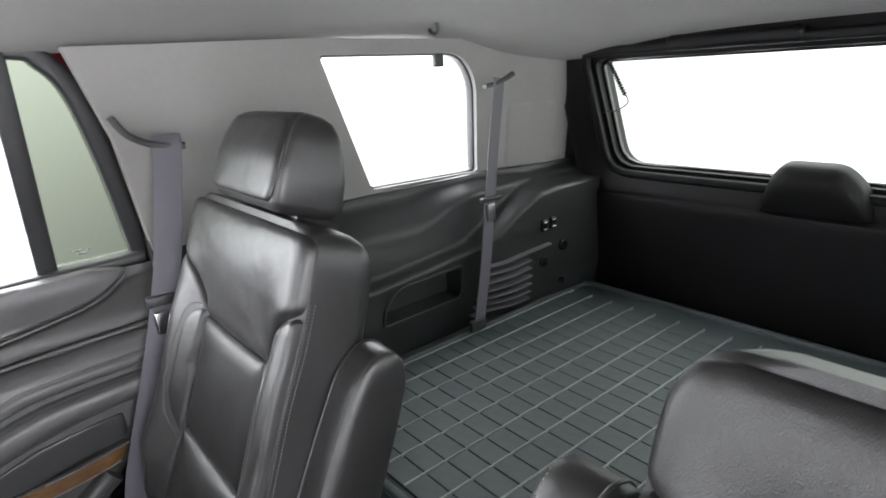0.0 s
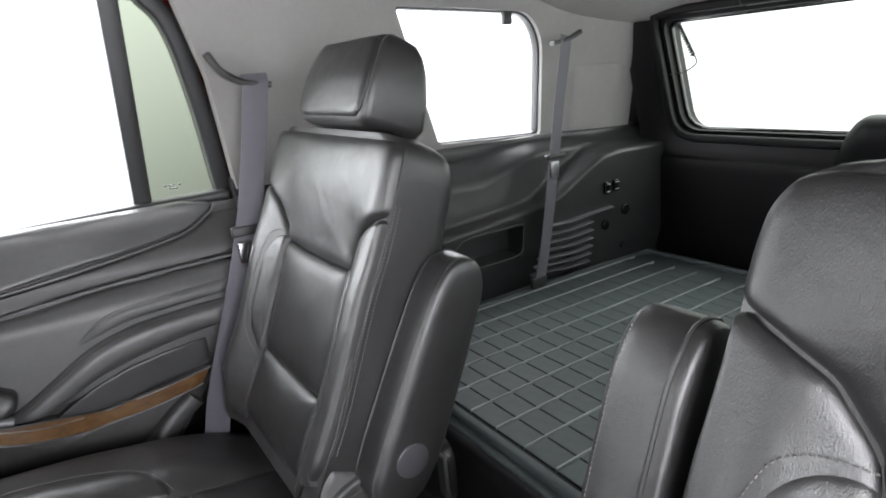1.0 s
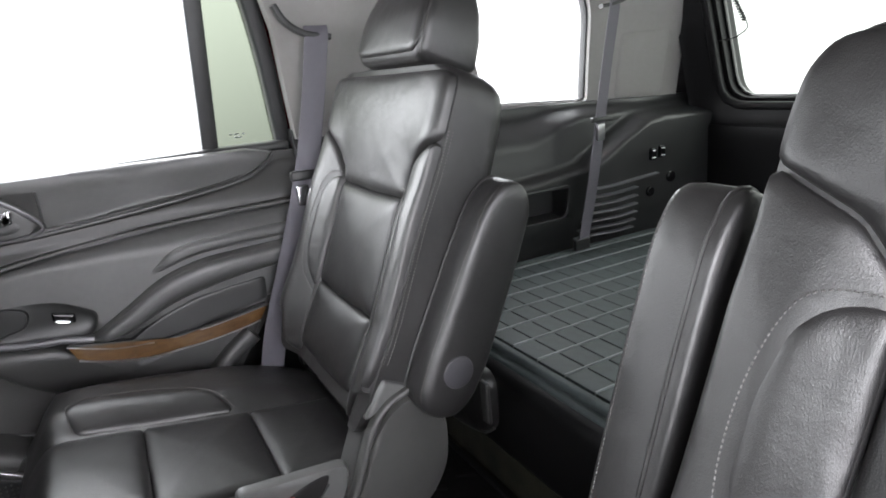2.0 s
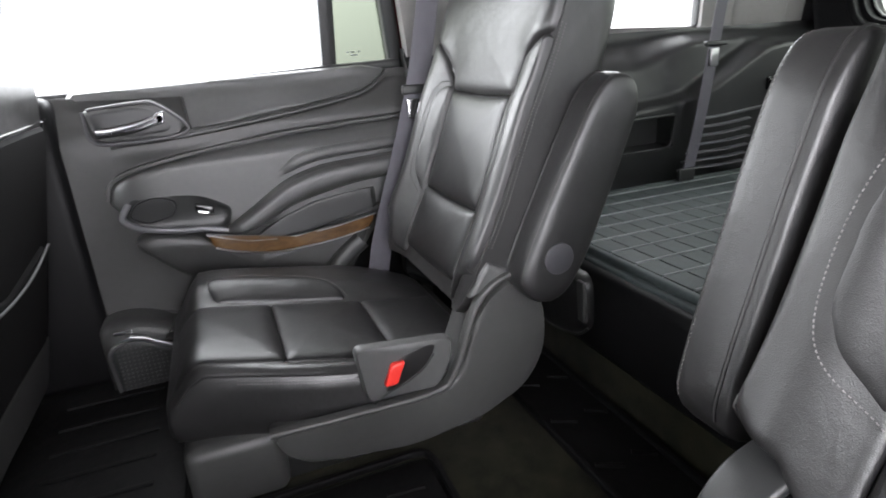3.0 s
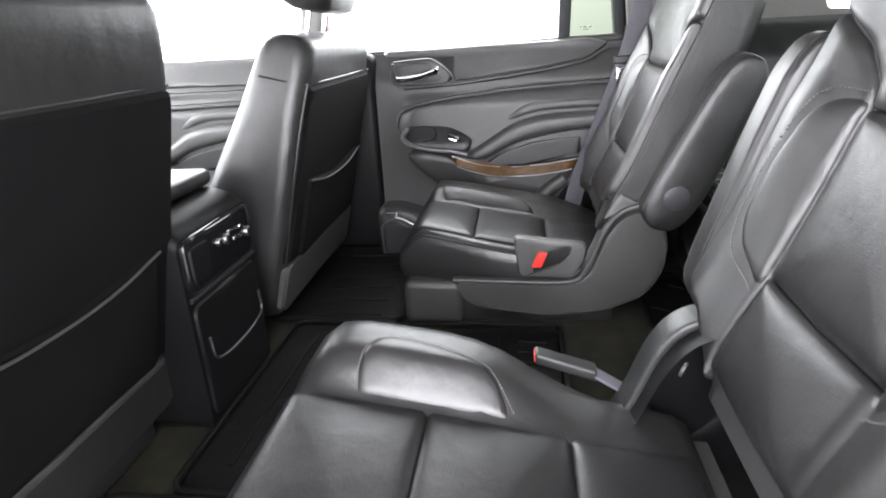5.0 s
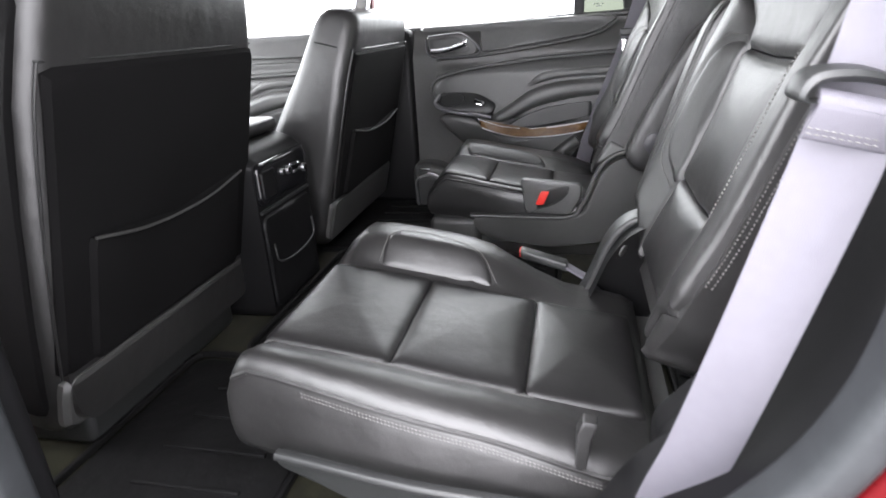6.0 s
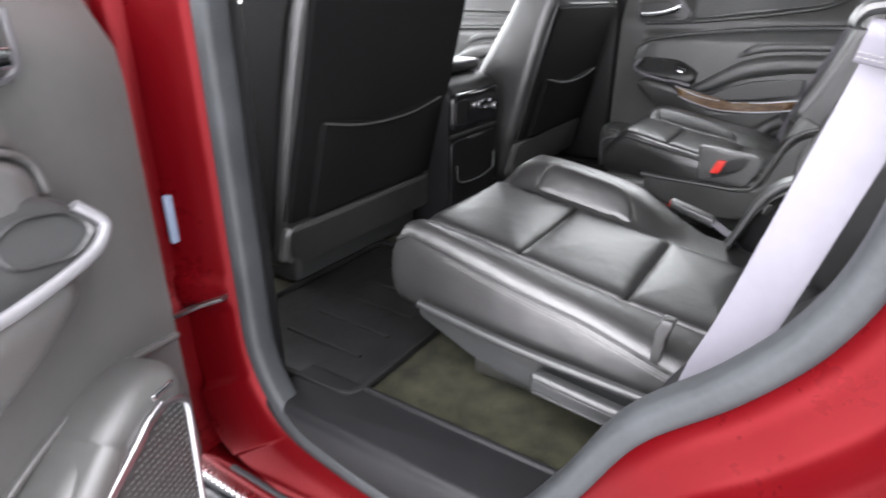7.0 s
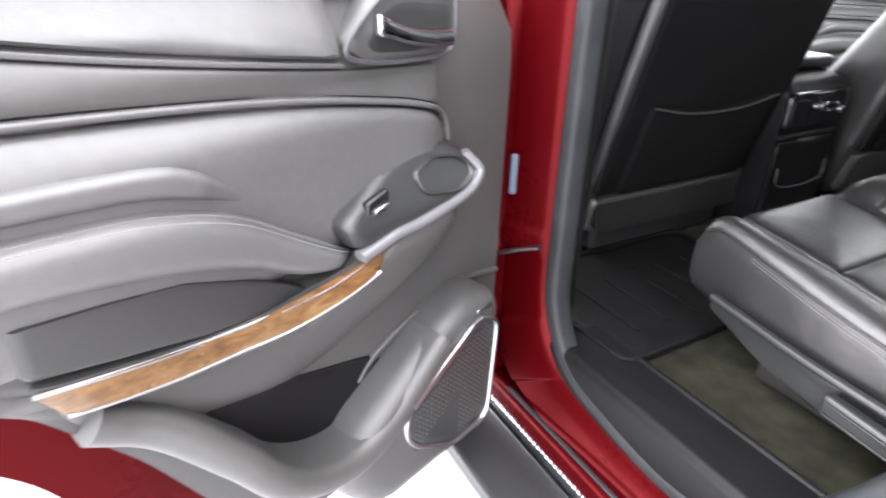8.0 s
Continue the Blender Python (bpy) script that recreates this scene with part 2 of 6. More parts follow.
def stitches(bm, path, N, long=0.0034, gap=0.0014, r=0.0008, lift=0.0):
    pts = [Vector(p) for p in path]
    total = sum((b - a).length for a, b in zip(pts, pts[1:]))
    k = max(2, int(total / (long + gap)))
    q = resample(pts, 2 * k + 1, closed=False)
    N = Vector(N)
    for i in range(k):
        a, b = q[2 * i], q[2 * i + 1]
        tube(bm, [a + N * lift, (a + b) / 2 + N * (lift + r * 0.6), b + N * lift], r, N, n=4)
    return bm


def ribbon(bm, top, low, fn, T, depth, n=60, m=14, power=2.4):
    """A padded band between two lines (u, v), rounded across and closed down to its support."""
    A, C = resample(top, n, False), resample(low, n, False)
    rows = []
    for a, c in zip(A, C):
        w = (a - c).length
        t_ = T * min(1.0, (w / 0.035) ** 0.6)
        row = [bm.verts.new(fn(a.x, a.y, -depth))]
        for k in range(m + 1):
            f = k / m
            p = a.lerp(c, f)
            row.append(bm.verts.new(fn(p.x, p.y, t_ * max(0.0, 1 - abs(2 * f - 1) ** power) ** 0.5)))
        row.append(bm.verts.new(fn(c.x, c.y, -depth)))
        rows.append(row)
    for r, q in zip(rows, rows[1:]):
        for k in range(len(r) - 1):
            bm.faces.new((r[k], r[k + 1], q[k + 1], q[k]))
    bm.faces.new(rows[0])
    bm.faces.new(rows[-1])
    return bm


def sheet(bm, outer, holes, fn, thick, cuts=0):
    """A wall with openings: outline and holes in (u, v), laid on fn(u, v, depth), with its thickness."""
    loops = [[Vector((p[0], p[1], 0)) for p in lp] for lp in [outer] + list(holes)]
    flat_pts = [p for lp in loops for p in lp]
    tris = tessellate_polygon(loops)
    tmp = bmesh.new()
    vs = [tmp.verts.new(p) for p in flat_pts]
    for t in tris:
        try:
            tmp.faces.new([vs[i] for i in t])
        except ValueError:
            pass
    for _ in range(cuts):
        long = [e for e in tmp.edges if e.calc_length() > 0.06]
        if long:
            bmesh.ops.subdivide_edges(tmp, edges=long, cuts=1)
            bmesh.ops.triangulate(tmp, faces=[f for f in tmp.faces if len(f.verts) > 3])
    tmp.verts.index_update()
    fr = {v: bm.verts.new(fn(v.co.x, v.co.y, 0)) for v in tmp.verts}
    bk = {v: bm.verts.new(fn(v.co.x, v.co.y, thick)) for v in tmp.verts}
    done = set()
    for f in tmp.faces:
        key = frozenset(v.index for v in f.verts)
        if key in done:
            continue
        done.add(key)
        bm.faces.new([fr[v] for v in f.verts])
        bm.faces.new([bk[v] for v in reversed(f.verts)])
    for e in tmp.edges:
        if len(e.link_faces) == 1:
            a, b = e.verts
            bm.faces.new((fr[a], fr[b], bk[b], bk[a]))
    tmp.free()
    return bm


def disc(bm, c, axis, r, h, n=24, bev=0.002):
    """A button or knob at c that stands out along axis."""
    axis = Vector(axis).normalized()
    a = axis.orthogonal().normalized()
    b = axis.cross(a)
    c = Vector(c)
    rings = [[c + axis * z + (a * math.cos(2 * math.pi * k / n) + b * math.sin(2 * math.pi * k / n)) * q for k in range(n)]
             for z, q in ((0, r), (h - bev, r), (h - bev * 0.3, r - bev * 0.4), (h, r - bev))]
    return loft(bm, rings)


# ---- the setting ----
def glass_x(z):
    """Half-width of the side glass at height z: it leans in towards the roof."""
    return 0.895 - 0.24 * (z - 1.21)


bm = B()
n = 12
for i in range(n):
    for j in range(n):
        x0, y0 = -6 + 12 * i / n, -6 + 12 * j / n
        v = [bm.verts.new((x0 + a * 12 / n, y0 + b * 12 / n, 0)) for a, b in ((0, 0), (1, 0), (1, 1), (0, 1))]
        bm.faces.new(v)
solid("ground", bm, GROUND, "glossy white floor of a photo booth", "floor", "structure")

# cabin floor, with the step up to the load floor
bm = B()
for w, y0, y1, z0, z1 in ((0.885, -1.75, 0.95, 0.50, 0.588), (0.76, 0.60, 1.70, 0.54, 0.835)):
    rbox(bm, -w, w, y0, y1, z0, z1, 0.012)
solid("floor", bm, CARPET, "dark olive carpet on the cabin and load floor", "floor", "structure")

# load-floor front face: folded seat base under the cargo mat
bm = B()
rbox(bm, -0.70, 0.70, 0.578, 0.66, 0.68, 0.845, 0.02)
solid("load_floor_edge", bm, BLACK_TRIM, "black carpeted edge of the raised load floor", "trim", "structure")

# flap hanging from the load floor beside the folded seat
flap = thing("load_floor_flap", "dark padded flap hanging from the load floor edge", "flap")
bm = B()
FL = [(-0.56, 0.835), (-0.552, 0.735), (-0.50, 0.695), (-0.42, 0.690), (-0.34, 0.708), (-0.302, 0.735), (-0.306, 0.835)]
pad(bm, FL, lambda u, v, h: Vector((u, 0.572 - h, v)), 0.016, 0.02, 0.012, round_=0.03, n=90, dome=0.004)
part("padding", bm, LEATHER, flap)
bm = B()
tube(bm, [Vector((p.x, 0.568, p.y)) for p in curve([(-0.553, 0.80), (-0.549, 0.735), (-0.50, 0.696), (-0.42, 0.691), (-0.34, 0.709), (-0.305, 0.735)], 6)], 0.003, (0, 1, 0), n=6)
part("piping", bm, PLASTIC, flap, "paler piping along the lower edge")
bm = B()
rbox(bm, -0.318, -0.296, 0.548, 0.556, 0.755, 0.832, 0.003, f=lambda p: Vector((p.x + (0.832 - p.z) * 0.08, p.y, p.z)))
part("pull_strap", bm, PLASTIC, flap, "short grey pull strap")

# headliner
bm = B()


def roof_z(x, y):
    return 1.672 - 0.085 * abs(x / 0.84) ** 3.2 - 0.10 * sm(1.05, 1.66, y) + 0.01 * math.sin(y * 2.2)


nx, ny = 40, 60
g = [[bm.verts.new((-0.84 + 1.68 * i / nx, -1.55 + 3.15 * j / ny, roof_z(-0.84 + 1.68 * i / nx, -1.55 + 3.15 * j / ny))) for i in range(nx + 1)] for j in range(ny + 1)]
h = [[bm.verts.new(v.co + Vector((0, 0, 0.018))) for v in row] for row in g]
for j in range(ny):
    for i in range(nx):
        bm.faces.new((g[j][i], g[j][i + 1], g[j + 1][i + 1], g[j + 1][i]))
        bm.faces.new((h[j][i], h[j + 1][i], h[j + 1][i + 1], h[j][i + 1]))
for j in range(ny):
    for i in (0, nx):
        bm.faces.new((g[j][i], g[j + 1][i], h[j + 1][i], h[j][i]))
for i in range(nx):
    for j in (0, ny):
        bm.faces.new((g[j][i], g[j][i + 1], h[j][i + 1], h[j][i]))
solid("ceiling", bm, HEADLINER, "grey-beige cloth headliner with soft rounded sides", "headliner", "structure")


QW = [(0.814, 1.575), (1.208, 1.565), (1.268, 1.50), (1.312, 1.246), (0.956, 1.257)]


def side_upper(s, name, y0):
    """The light cloth-grained trim over the belt line, round the quarter window."""
    def fn(u, v, d):
        inward = 0.075 * sm(1.30, 1.60, u)
        return Vector((s * (glass_x(v) - 0.035 - inward + d), u, v))
    out = [(y0 + 0.015, 1.225), (y0 - 0.02, 1.45), (y0 - 0.07, 1.605), (0.80, 1.608), (1.30, 1.595), (1.56, 1.56), (1.575, 1.46), (1.61, 1.215)]
    bm = B()
    sheet(bm, out, [fillet(QW, [0.012, 0.07, 0.05, 0.012, 0.012])], fn, 0.03, cuts=4)
    return solid(name, bm, TRIM_GREY, "light grey pillar trim round the quarter window", "trim", "structure", angle=50)


PILLAR_FN = lambda u, v, h: Vector((-(glass_x(v) - 0.036 - 0.075 * sm(1.30, 1.60, u) - h), u, v))
side_upper(-1, "wall_pillar_trim_passenger", 0.43)
cover = thing("pillar_cover", "pale grey cover plate on the rear pillar trim", "trim cover", kind="structure")
bm = B()
pad(bm, [(1.40, 1.245), (1.545, 1.232), (1.53, 1.43), (1.385, 1.425)], PILLAR_FN, 0.004, 0.008, 0.004, round_=0.02, n=60, rings=5)
part("plate", bm, TRIM_GREY, cover)
side_upper(1, "wall_pillar_trim_driver", 0.53)


def quarter_window(s, name):
    w = thing(name, "fixed rear quarter window, white booth light outside", "window", kind="structure")
    fn = lambda u, v, d: Vector((s * (glass_x(v) + d), u, v))
    bm = B()
    sheet(bm, fillet([(0.80, 1.59), (1.225, 1.58), (1.285, 1.51), (1.335, 1.226), (0.94, 1.237)], 0.03), [], fn, 0.004)
    pane = part("pane", bm, GLASS, w)
    pane.visible_shadow = False
    bm = B()
    path = [fn(p.x, p.y, -0.012) for p in resample(fillet(QW, [0.012, 0.07, 0.05, 0.012, 0.012]), 70)]
    sweep(bm, path, rrect(-0.004, 0.004, -0.014, 0.010, 0.002, 2), (1, 0, 0), closed=True)
    part("window_frame", bm, PLASTIC_DARK, w, "thin black frit and seal")
    bm = B()
    rbox(bm, -0.014, 0.014, -0.008, 0.008, -0.02, 0.012, 0.005, f=lambda p: Vector((s * (glass_x(1.555) - 0.022 + p.y), 1.145 + p.x, 1.555 + p.z)))
    part("latch", bm, PLASTIC_DARK, w, "small black clip at the top edge")
    return w


quarter_window(-1, "window_1")
quarter_window(1, "window_2")


def cargo_side(s, name, y_a):
    """Moulded black side of the load space: ledge, arm bulge with bin, louvres and outlets."""
    w = thing(name, "moulded black plastic side panel of the load space", "trim panel", kind="structure")

    TOP = ((0.5, 1.045), (0.88, 1.050), (1.0, 1.058), (1.10, 1.068), (1.19, 1.081), (1.24, 1.108), (1.31, 1.150), (1.39, 1.194), (1.45, 1.203), (1.75, 1.203))
    SHELF = ((0.5, 1.15), (0.92, 1.148), (1.04, 1.144), (1.10, 1.164), (1.15, 1.192), (1.22, 1.212), (1.75, 1.225))

    def at(line, u):
        for (ua, va), (ub, vb) in zip(line, line[1:]):
            if u <= ub:
                return va + (vb - va) * (u - ua) / (ub - ua)
        return line[-1][1]

    def fx(u, v):
        """Half-width inside: a bulge under the rolled arm line, a shelf that slopes out to the glass above it."""
        x = 0.772 + 0.02 * sm(0.95, 0.85, v)
        rear = sm(1.16, 1.30, u + 0.25 * (v - 0.95))
        t = at(TOP, u)
        x -= (0.030 + 0.040 * rear) * sm(t + 0.008, t - 0.014, v)
        x += 0.058 * sm(at(SHELF, u) - 0.010, 1.238, v) * (1 - 0.55 * sm(1.26, 1.46, u))
        x += 0.010 * sm(t, at(SHELF, u), v) * (1 - rear)
        return x - 0.025 * sm(1.25, 1.55, u) + 0.03 * sm(0.80, 0.72, u)
    bm = B()
    nu, nv = 126, 96
    hole = lambda u, v: 0.898 < u < 1.132 and 0.950 < v < min(1.026, 0.985 + 0.9 * (u - 0.898))
    gd = [[bm.verts.new((s * (fx(u, v) + (0.055 if hole(u, v) else 0)), u, v)) for u in [y_a + (1.70 - y_a) * i / nu for i in range(nu + 1)]] for v in [0.59 + 0.655 * j / nv for j in range(nv + 1)]]
    bk = [[bm.verts.new((s * 0.93, v.co.y, v.co.z)) for v in row] for row in gd]
    for j in range(nv):
        for i in range(nu):
            bm.faces.new((gd[j][i], gd[j][i + 1], gd[j + 1][i + 1], gd[j + 1][i]))
            bm.faces.new((bk[j][i], bk[j + 1][i], bk[j + 1][i + 1], bk[j][i + 1]))
    for i in range(nu):
        for j in (0, nv):
            bm.faces.new((gd[j][i], gd[j][i + 1], bk[j][i + 1], bk[j][i]))
    for j in range(nv):
        for i in (0, nu):
            bm.faces.new((gd[j][i], gd[j + 1][i], bk[j + 1][i], bk[j][i]))
    part("panel", bm, PLASTIC_DARK, w, angle=70)
    # rolled lip round the bin
    bm = B()
    lip = fillet([(0.884, 0.944), (0.890, 0.985), (0.935, 1.028), (1.142, 1.032), (1.132, 0.955), (1.112, 0.945)], [0.010, 0.03, 0.02, 0.010, 0.012, 0.012])
    sweep(bm, [Vector((s * (fx(p.x, p.y) - 0.001), p.x, p.y)) for p in resample(lip, 70)], rrect(-0.004, 0.004, -0.004, 0.004, 0.003, 2), (1, 0, 0), closed=True)
    part("bin_lip", bm, PLASTIC_DARK, w)
    for k in range(7):
        z = 0.872 + 0.0240 * k
        y0, y1 = 1.172 + 0.0065 * k, (1.346 if k < 6 else 1.420)
        bm = B()
        path = [Vector((s * (fx(y, z + (y - y0) * 0.10) - 0.008), y, z + (y - y0) * 0.10)) for y in [y0 + (y1 - y0) * t / 8 for t in range(9)]]
        sweep(bm, path, rrect(-0.0022, 0.0022, -0.014, 0.009, 0.0012, 2), (1, 0, 0))
        # paler than the panel: window glints on the louvre edges put into colour
        part("louvre", bm, SATIN, w)
    for y, z, hh in ((1.405, 1.092, 0.034), (1.437, 1.096, 0.034)):
        bm = B()
        rbox(bm, -0.011, 0.011, -hh / 2, hh / 2, -0.004, 0.006, 0.003, f=lambda p: Vector((s * (fx(y, z) - 0.002 - p.z), y + p.x, z + p.y)))
        sw = part("fold_switch", bm, PLASTIC_GLOSS, w, "small gloss black switch with pale marks")
        bm = B()
        for dz in (-0.010, 0.010):
            rbox(bm, -0.007, 0.007, -0.0012, 0.0012, 0, 0.0012, 0.0005, 2, f=lambda p: Vector((s * (fx(y, z) - 0.0085 - p.z), y + p.x, z + dz + p.y)))
        part("mark", bm, LABEL_WHITE, sw, "pale printed bars")
    for y, z, r in ((1.475, 1.02, 0.016), (1.40, 0.985, 0.014), (1.475, 0.91, 0.008)):
        bm = B()
        disc(bm, (s * fx(y, z), y, z), (-s, 0, 0), r, 0.008)
        part("outlet_cap", bm, PLASTIC_GLOSS, w)
    return w


cargo_side(-1, "wall_cargo_panel_passenger", 0.44)
cargo_side(1, "wall_cargo_panel_driver", 0.56)

# ---- liftgate ----
gate = thing("liftgate", "closed liftgate with black inner trim and wide rear window", "liftgate")


def gate_y(z, d=0.0):
    return 1.665 - 0.31 * (z - 1.22) - d


bm = B()
gate_fn = lambda u, v, d: Vector((u, (gate_y(v) if v > 1.15 else gate_y(1.15) + 0.06 * (1.15 - v)) + d, v))
WINDOW = fillet([(-0.628, 1.228), (0.628, 1.228), (0.645, 1.525), (-0.645, 1.525)], [0.06, 0.06, 0.03, 0.03], 8)
sheet(bm, fillet([(-0.84, 0.80), (0.84, 0.80), (0.84, 1.52), (0.80, 1.60), (-0.80, 1.60), (-0.84, 1.52)], 0.03), [WINDOW], gate_fn, 0.07, cuts=3)
part("inner_trim", bm, BLACK_TRIM, gate, "satin black moulded trim", angle=50)
bm = B()
sweep(bm, [gate_fn(p.x, p.y, -0.006) for p in resample(fillet([(-0.648, 1.208), (0.648, 1.208), (0.665, 1.545), (-0.665, 1.545)], [0.07, 0.07, 0.035, 0.035], 8), 110)],
      rrect(-0.012, 0.010, -0.02, 0.004, 0.006, 3), (0, 1, 0), closed=True)
part("window_surround", bm, BLACK_TRIM, gate, "raised rounded window surround")
bm = B()
sweep(bm, [gate_fn(p.x, p.y, 0.03) for p in resample(WINDOW, 110)], rrect(-0.006, 0.008, -0.006, 0.006, 0.003, 2), (0, 1, 0), closed=True)
part("seal", bm, PLASTIC_GLOSS, gate, "gloss black glass seal")
bm = B()
sheet(bm, fillet([(-0.65, 1.205), (0.65, 1.205), (0.67, 1.55), (-0.67, 1.55)], 0.04), [], lambda u, v, d: gate_fn(u, v, 0.055 + d), 0.004)
rear_pane = part("pane", bm, GLASS_REAR, gate, "slightly tinted rear glass with fine heater lines")
for k in range(14):
    z = 1.25 + 0.02 * k
    bm = B()
    tube(bm, [gate_fn(x, z, 0.053) for x in (-0.61, 0, 0.61)], 0.00022, (0, 1, 0), n=3)
    part("heater_line", bm, LABEL_WHITE, rear_pane)
# sloping ledge round the lower and side edges of the glass
bm = B()
ledge = []
for k in range(91):
    t = k / 90
    if t < 0.18:
        a, b = Vector((-0.664, 1.53 - 0.26 * t / 0.18)), Vector((-0.742, 1.53 - 0.33 * t / 0.18))
    elif t < 0.26:
        q = (t - 0.18) / 0.08 * math.pi / 2
        a = Vector((-0.604 - 0.060 * math.cos(q), 1.270 - 0.056 * math.sin(q)))
        b = Vector((-0.682 - 0.060 * math.cos(q), 1.200 - 0.048 * math.sin(q)))
    elif t <= 0.74:
        q = (t - 0.26) / 0.48
        a, b = Vector((-0.604 + 1.208 * q, 1.214)), Vector((-0.682 + 1.364 * q, 1.152))
    elif t < 0.82:
        q = (0.82 - t) / 0.08 * math.pi / 2
        a = Vector((0.604 + 0.060 * math.cos(q), 1.270 - 0.056 * math.sin(q)))
        b = Vector((0.682 + 0.060 * math.cos(q), 1.200 - 0.048 * math.sin(q)))
    else:
        q = (1.0 - t) / 0.18
        a, b = Vector((0.664, 1.53 - 0.26 * q)), Vector((0.742, 1.53 - 0.33 * q))
    ring = []
    for w_, d_ in ((0.0, 0.02), (0.0, -0.012), (0.10, -0.018), (0.5, -0.030), (0.86, -0.044), (0.96, -0.052), (1.0, -0.060), (1.0, 0.02)):
        p = a.lerp(b, w_)
        ring.append(gate_fn(p.x, p.y, d_ if d_ > 0 else d_ * (0.75 + 0.25 * sm(0.18, 0.3, min(t, 1 - t)))))
    ledge.append(ring)
loft(bm, ledge)
part("window_ledge", bm, BLACK_TRIM, gate, "sloping satin ledge round the rear glass", angle=40)
bm = B()
rings = []
for v, d in ((0.81, 0.030), (0.84, 0.048), (1.00, 0.054), (1.12, 0.055), (1.140, 0.056), (1.152, 0.052), (1.156, 0.035)):
    rings.append([gate_fn(-0.74 + 1.48 * k / 24, v, -d - 0.004 * math.sin(math.pi * k / 24)) for k in range(25)] + [gate_fn(0.74 - 1.48 * k / 24, v, 0.01) for k in range(25)])
loft(bm, rings)
part("lower_panel", bm, BLACK_TRIM, gate, "black lower trim panel", angle=40)
# wiper motor cover
bm = B()
rings = []
for d, ins, top in ((0.0, 0.0, 1.280), (0.026, 0.002, 1.277), (0.040, 0.005, 1.271), (0.055, 0.014, 1.256), (0.062, 0.022, 1.246), (0.067, 0.034, 1.232), (0.069, 0.050, 1.212)):
    ol = fillet([(-0.225 + ins, 1.160), (0.025 - ins, 1.160), (-0.008 - ins, top - 0.035), (-0.045 - ins * 0.7, top), (-0.165 + ins * 0.7, top), (-0.195 + ins, top - 0.035)], [0.01, 0.01, 0.03, 0.02, 0.02, 0.03])
    rings.append([gate_fn(p.x, p.y, -(d if d < 0.05 else 0.05 + (d - 0.05) * sm(1.13, 1.20, p.y))) for p in resample(ol, 64)])
loft(bm, rings)
part("wiper_motor_cover", bm, BLACK_TRIM, gate, "black hump over the wiper motor", angle=45)
bm = B()
rbox(bm, -0.42, -0.12, -0.03, 0.02, -0.018, 0.018, 0.012, f=lambda p: Vector((p.x, gate_y(1.55) + p.y, 1.552 + p.z)))
part("top_cover", bm, BLACK_TRIM, gate, "black strip over the glass")
bm = B()
coil = [Vector((-0.615 + 0.05 * t + 0.006 * math.cos(t * 75), gate_y(1.5) + 0.02 + 0.006 * math.sin(t * 75), 1.515 - 0.085 * t)) for t in [k / 160 for k in range(161)]]
tube(bm, coil, 0.0022, (0, 1, 0), n=5)
tube(bm, curve([coil[-1], coil[-1] + Vector((0.004, 0, -0.02)), coil[-1] + Vector((-0.03, 0, -0.04)), coil[-1] + Vector((-0.075, 0, -0.045))], 6), 0.0018, (0, 1, 0), n=5)
part("coiled_cable", bm, PLASTIC_DARK, gate, "coiled black aerial cable by the glass")
bm = B()
sheet(bm, [(-0.97, 0.62), (0.97, 0.62), (0.97, 1.20), (-0.97, 1.20)], [], lambda u, v, d: Vector((u, 1.80 + d, v)), 0.02)
part("outer_skin", bm, RED, gate, "red painted outer skin")

# ---- car body ----
car = thing("car_body", "red painted body shell of a large sport utility vehicle", "car", kind="structure")
OPENING = [(-0.280, 1.58), (-0.278, 1.20), (-0.276, 0.80), (-0.266, 0.66), (-0.205, 0.565), (-0.10, 0.53), (0.05, 0.515), (0.16, 0.555), (0.24, 0.67),
           (0.30, 0.785), (0.377, 0.868), (0.43, 0.945), (0.458, 1.04), (0.468, 1.20), (0.45, 1.40), (0.40, 1.56)]


def skin_x(v):
    """Half-width of the outer body at height v."""
    if v > 1.21:
        return 0.955 - 0.26 * (v - 1.21)
    return 0.955 + 0.030 * math.sin(math.pi * (v - 0.45) / 0.76)


def body_panel(name, outer, holes, s, label, mat_=None, thick=0.05, cuts=3):
    bm = B()
    sheet(bm, outer, holes, lambda u, v, d: Vector((s * (skin_x(v) - d), u, v)), thick, cuts)
    return part(name, bm, mat_ or RED, car, label, angle=55)


bm = B()
rings = []
for k in range(31):
    x = -0.93 + 1.86 * k / 30
    zt = 1.785 - 0.125 * abs(x / 0.93) ** 4
    rings.append([Vector((x, y, z)) for y, z in ((-1.35, zt - 0.05), (-1.2, zt - 0.01), (0.2, zt), (1.4, zt - 0.02), (1.66, zt - 0.09), (1.66, zt - 0.12), (1.4, zt - 0.05), (0.2, zt - 0.03), (-1.2, zt - 0.04), (-1.35, zt - 0.08))])
loft(bm, rings)
part("roof", bm, RED, car, "red roof skin", angle=60)

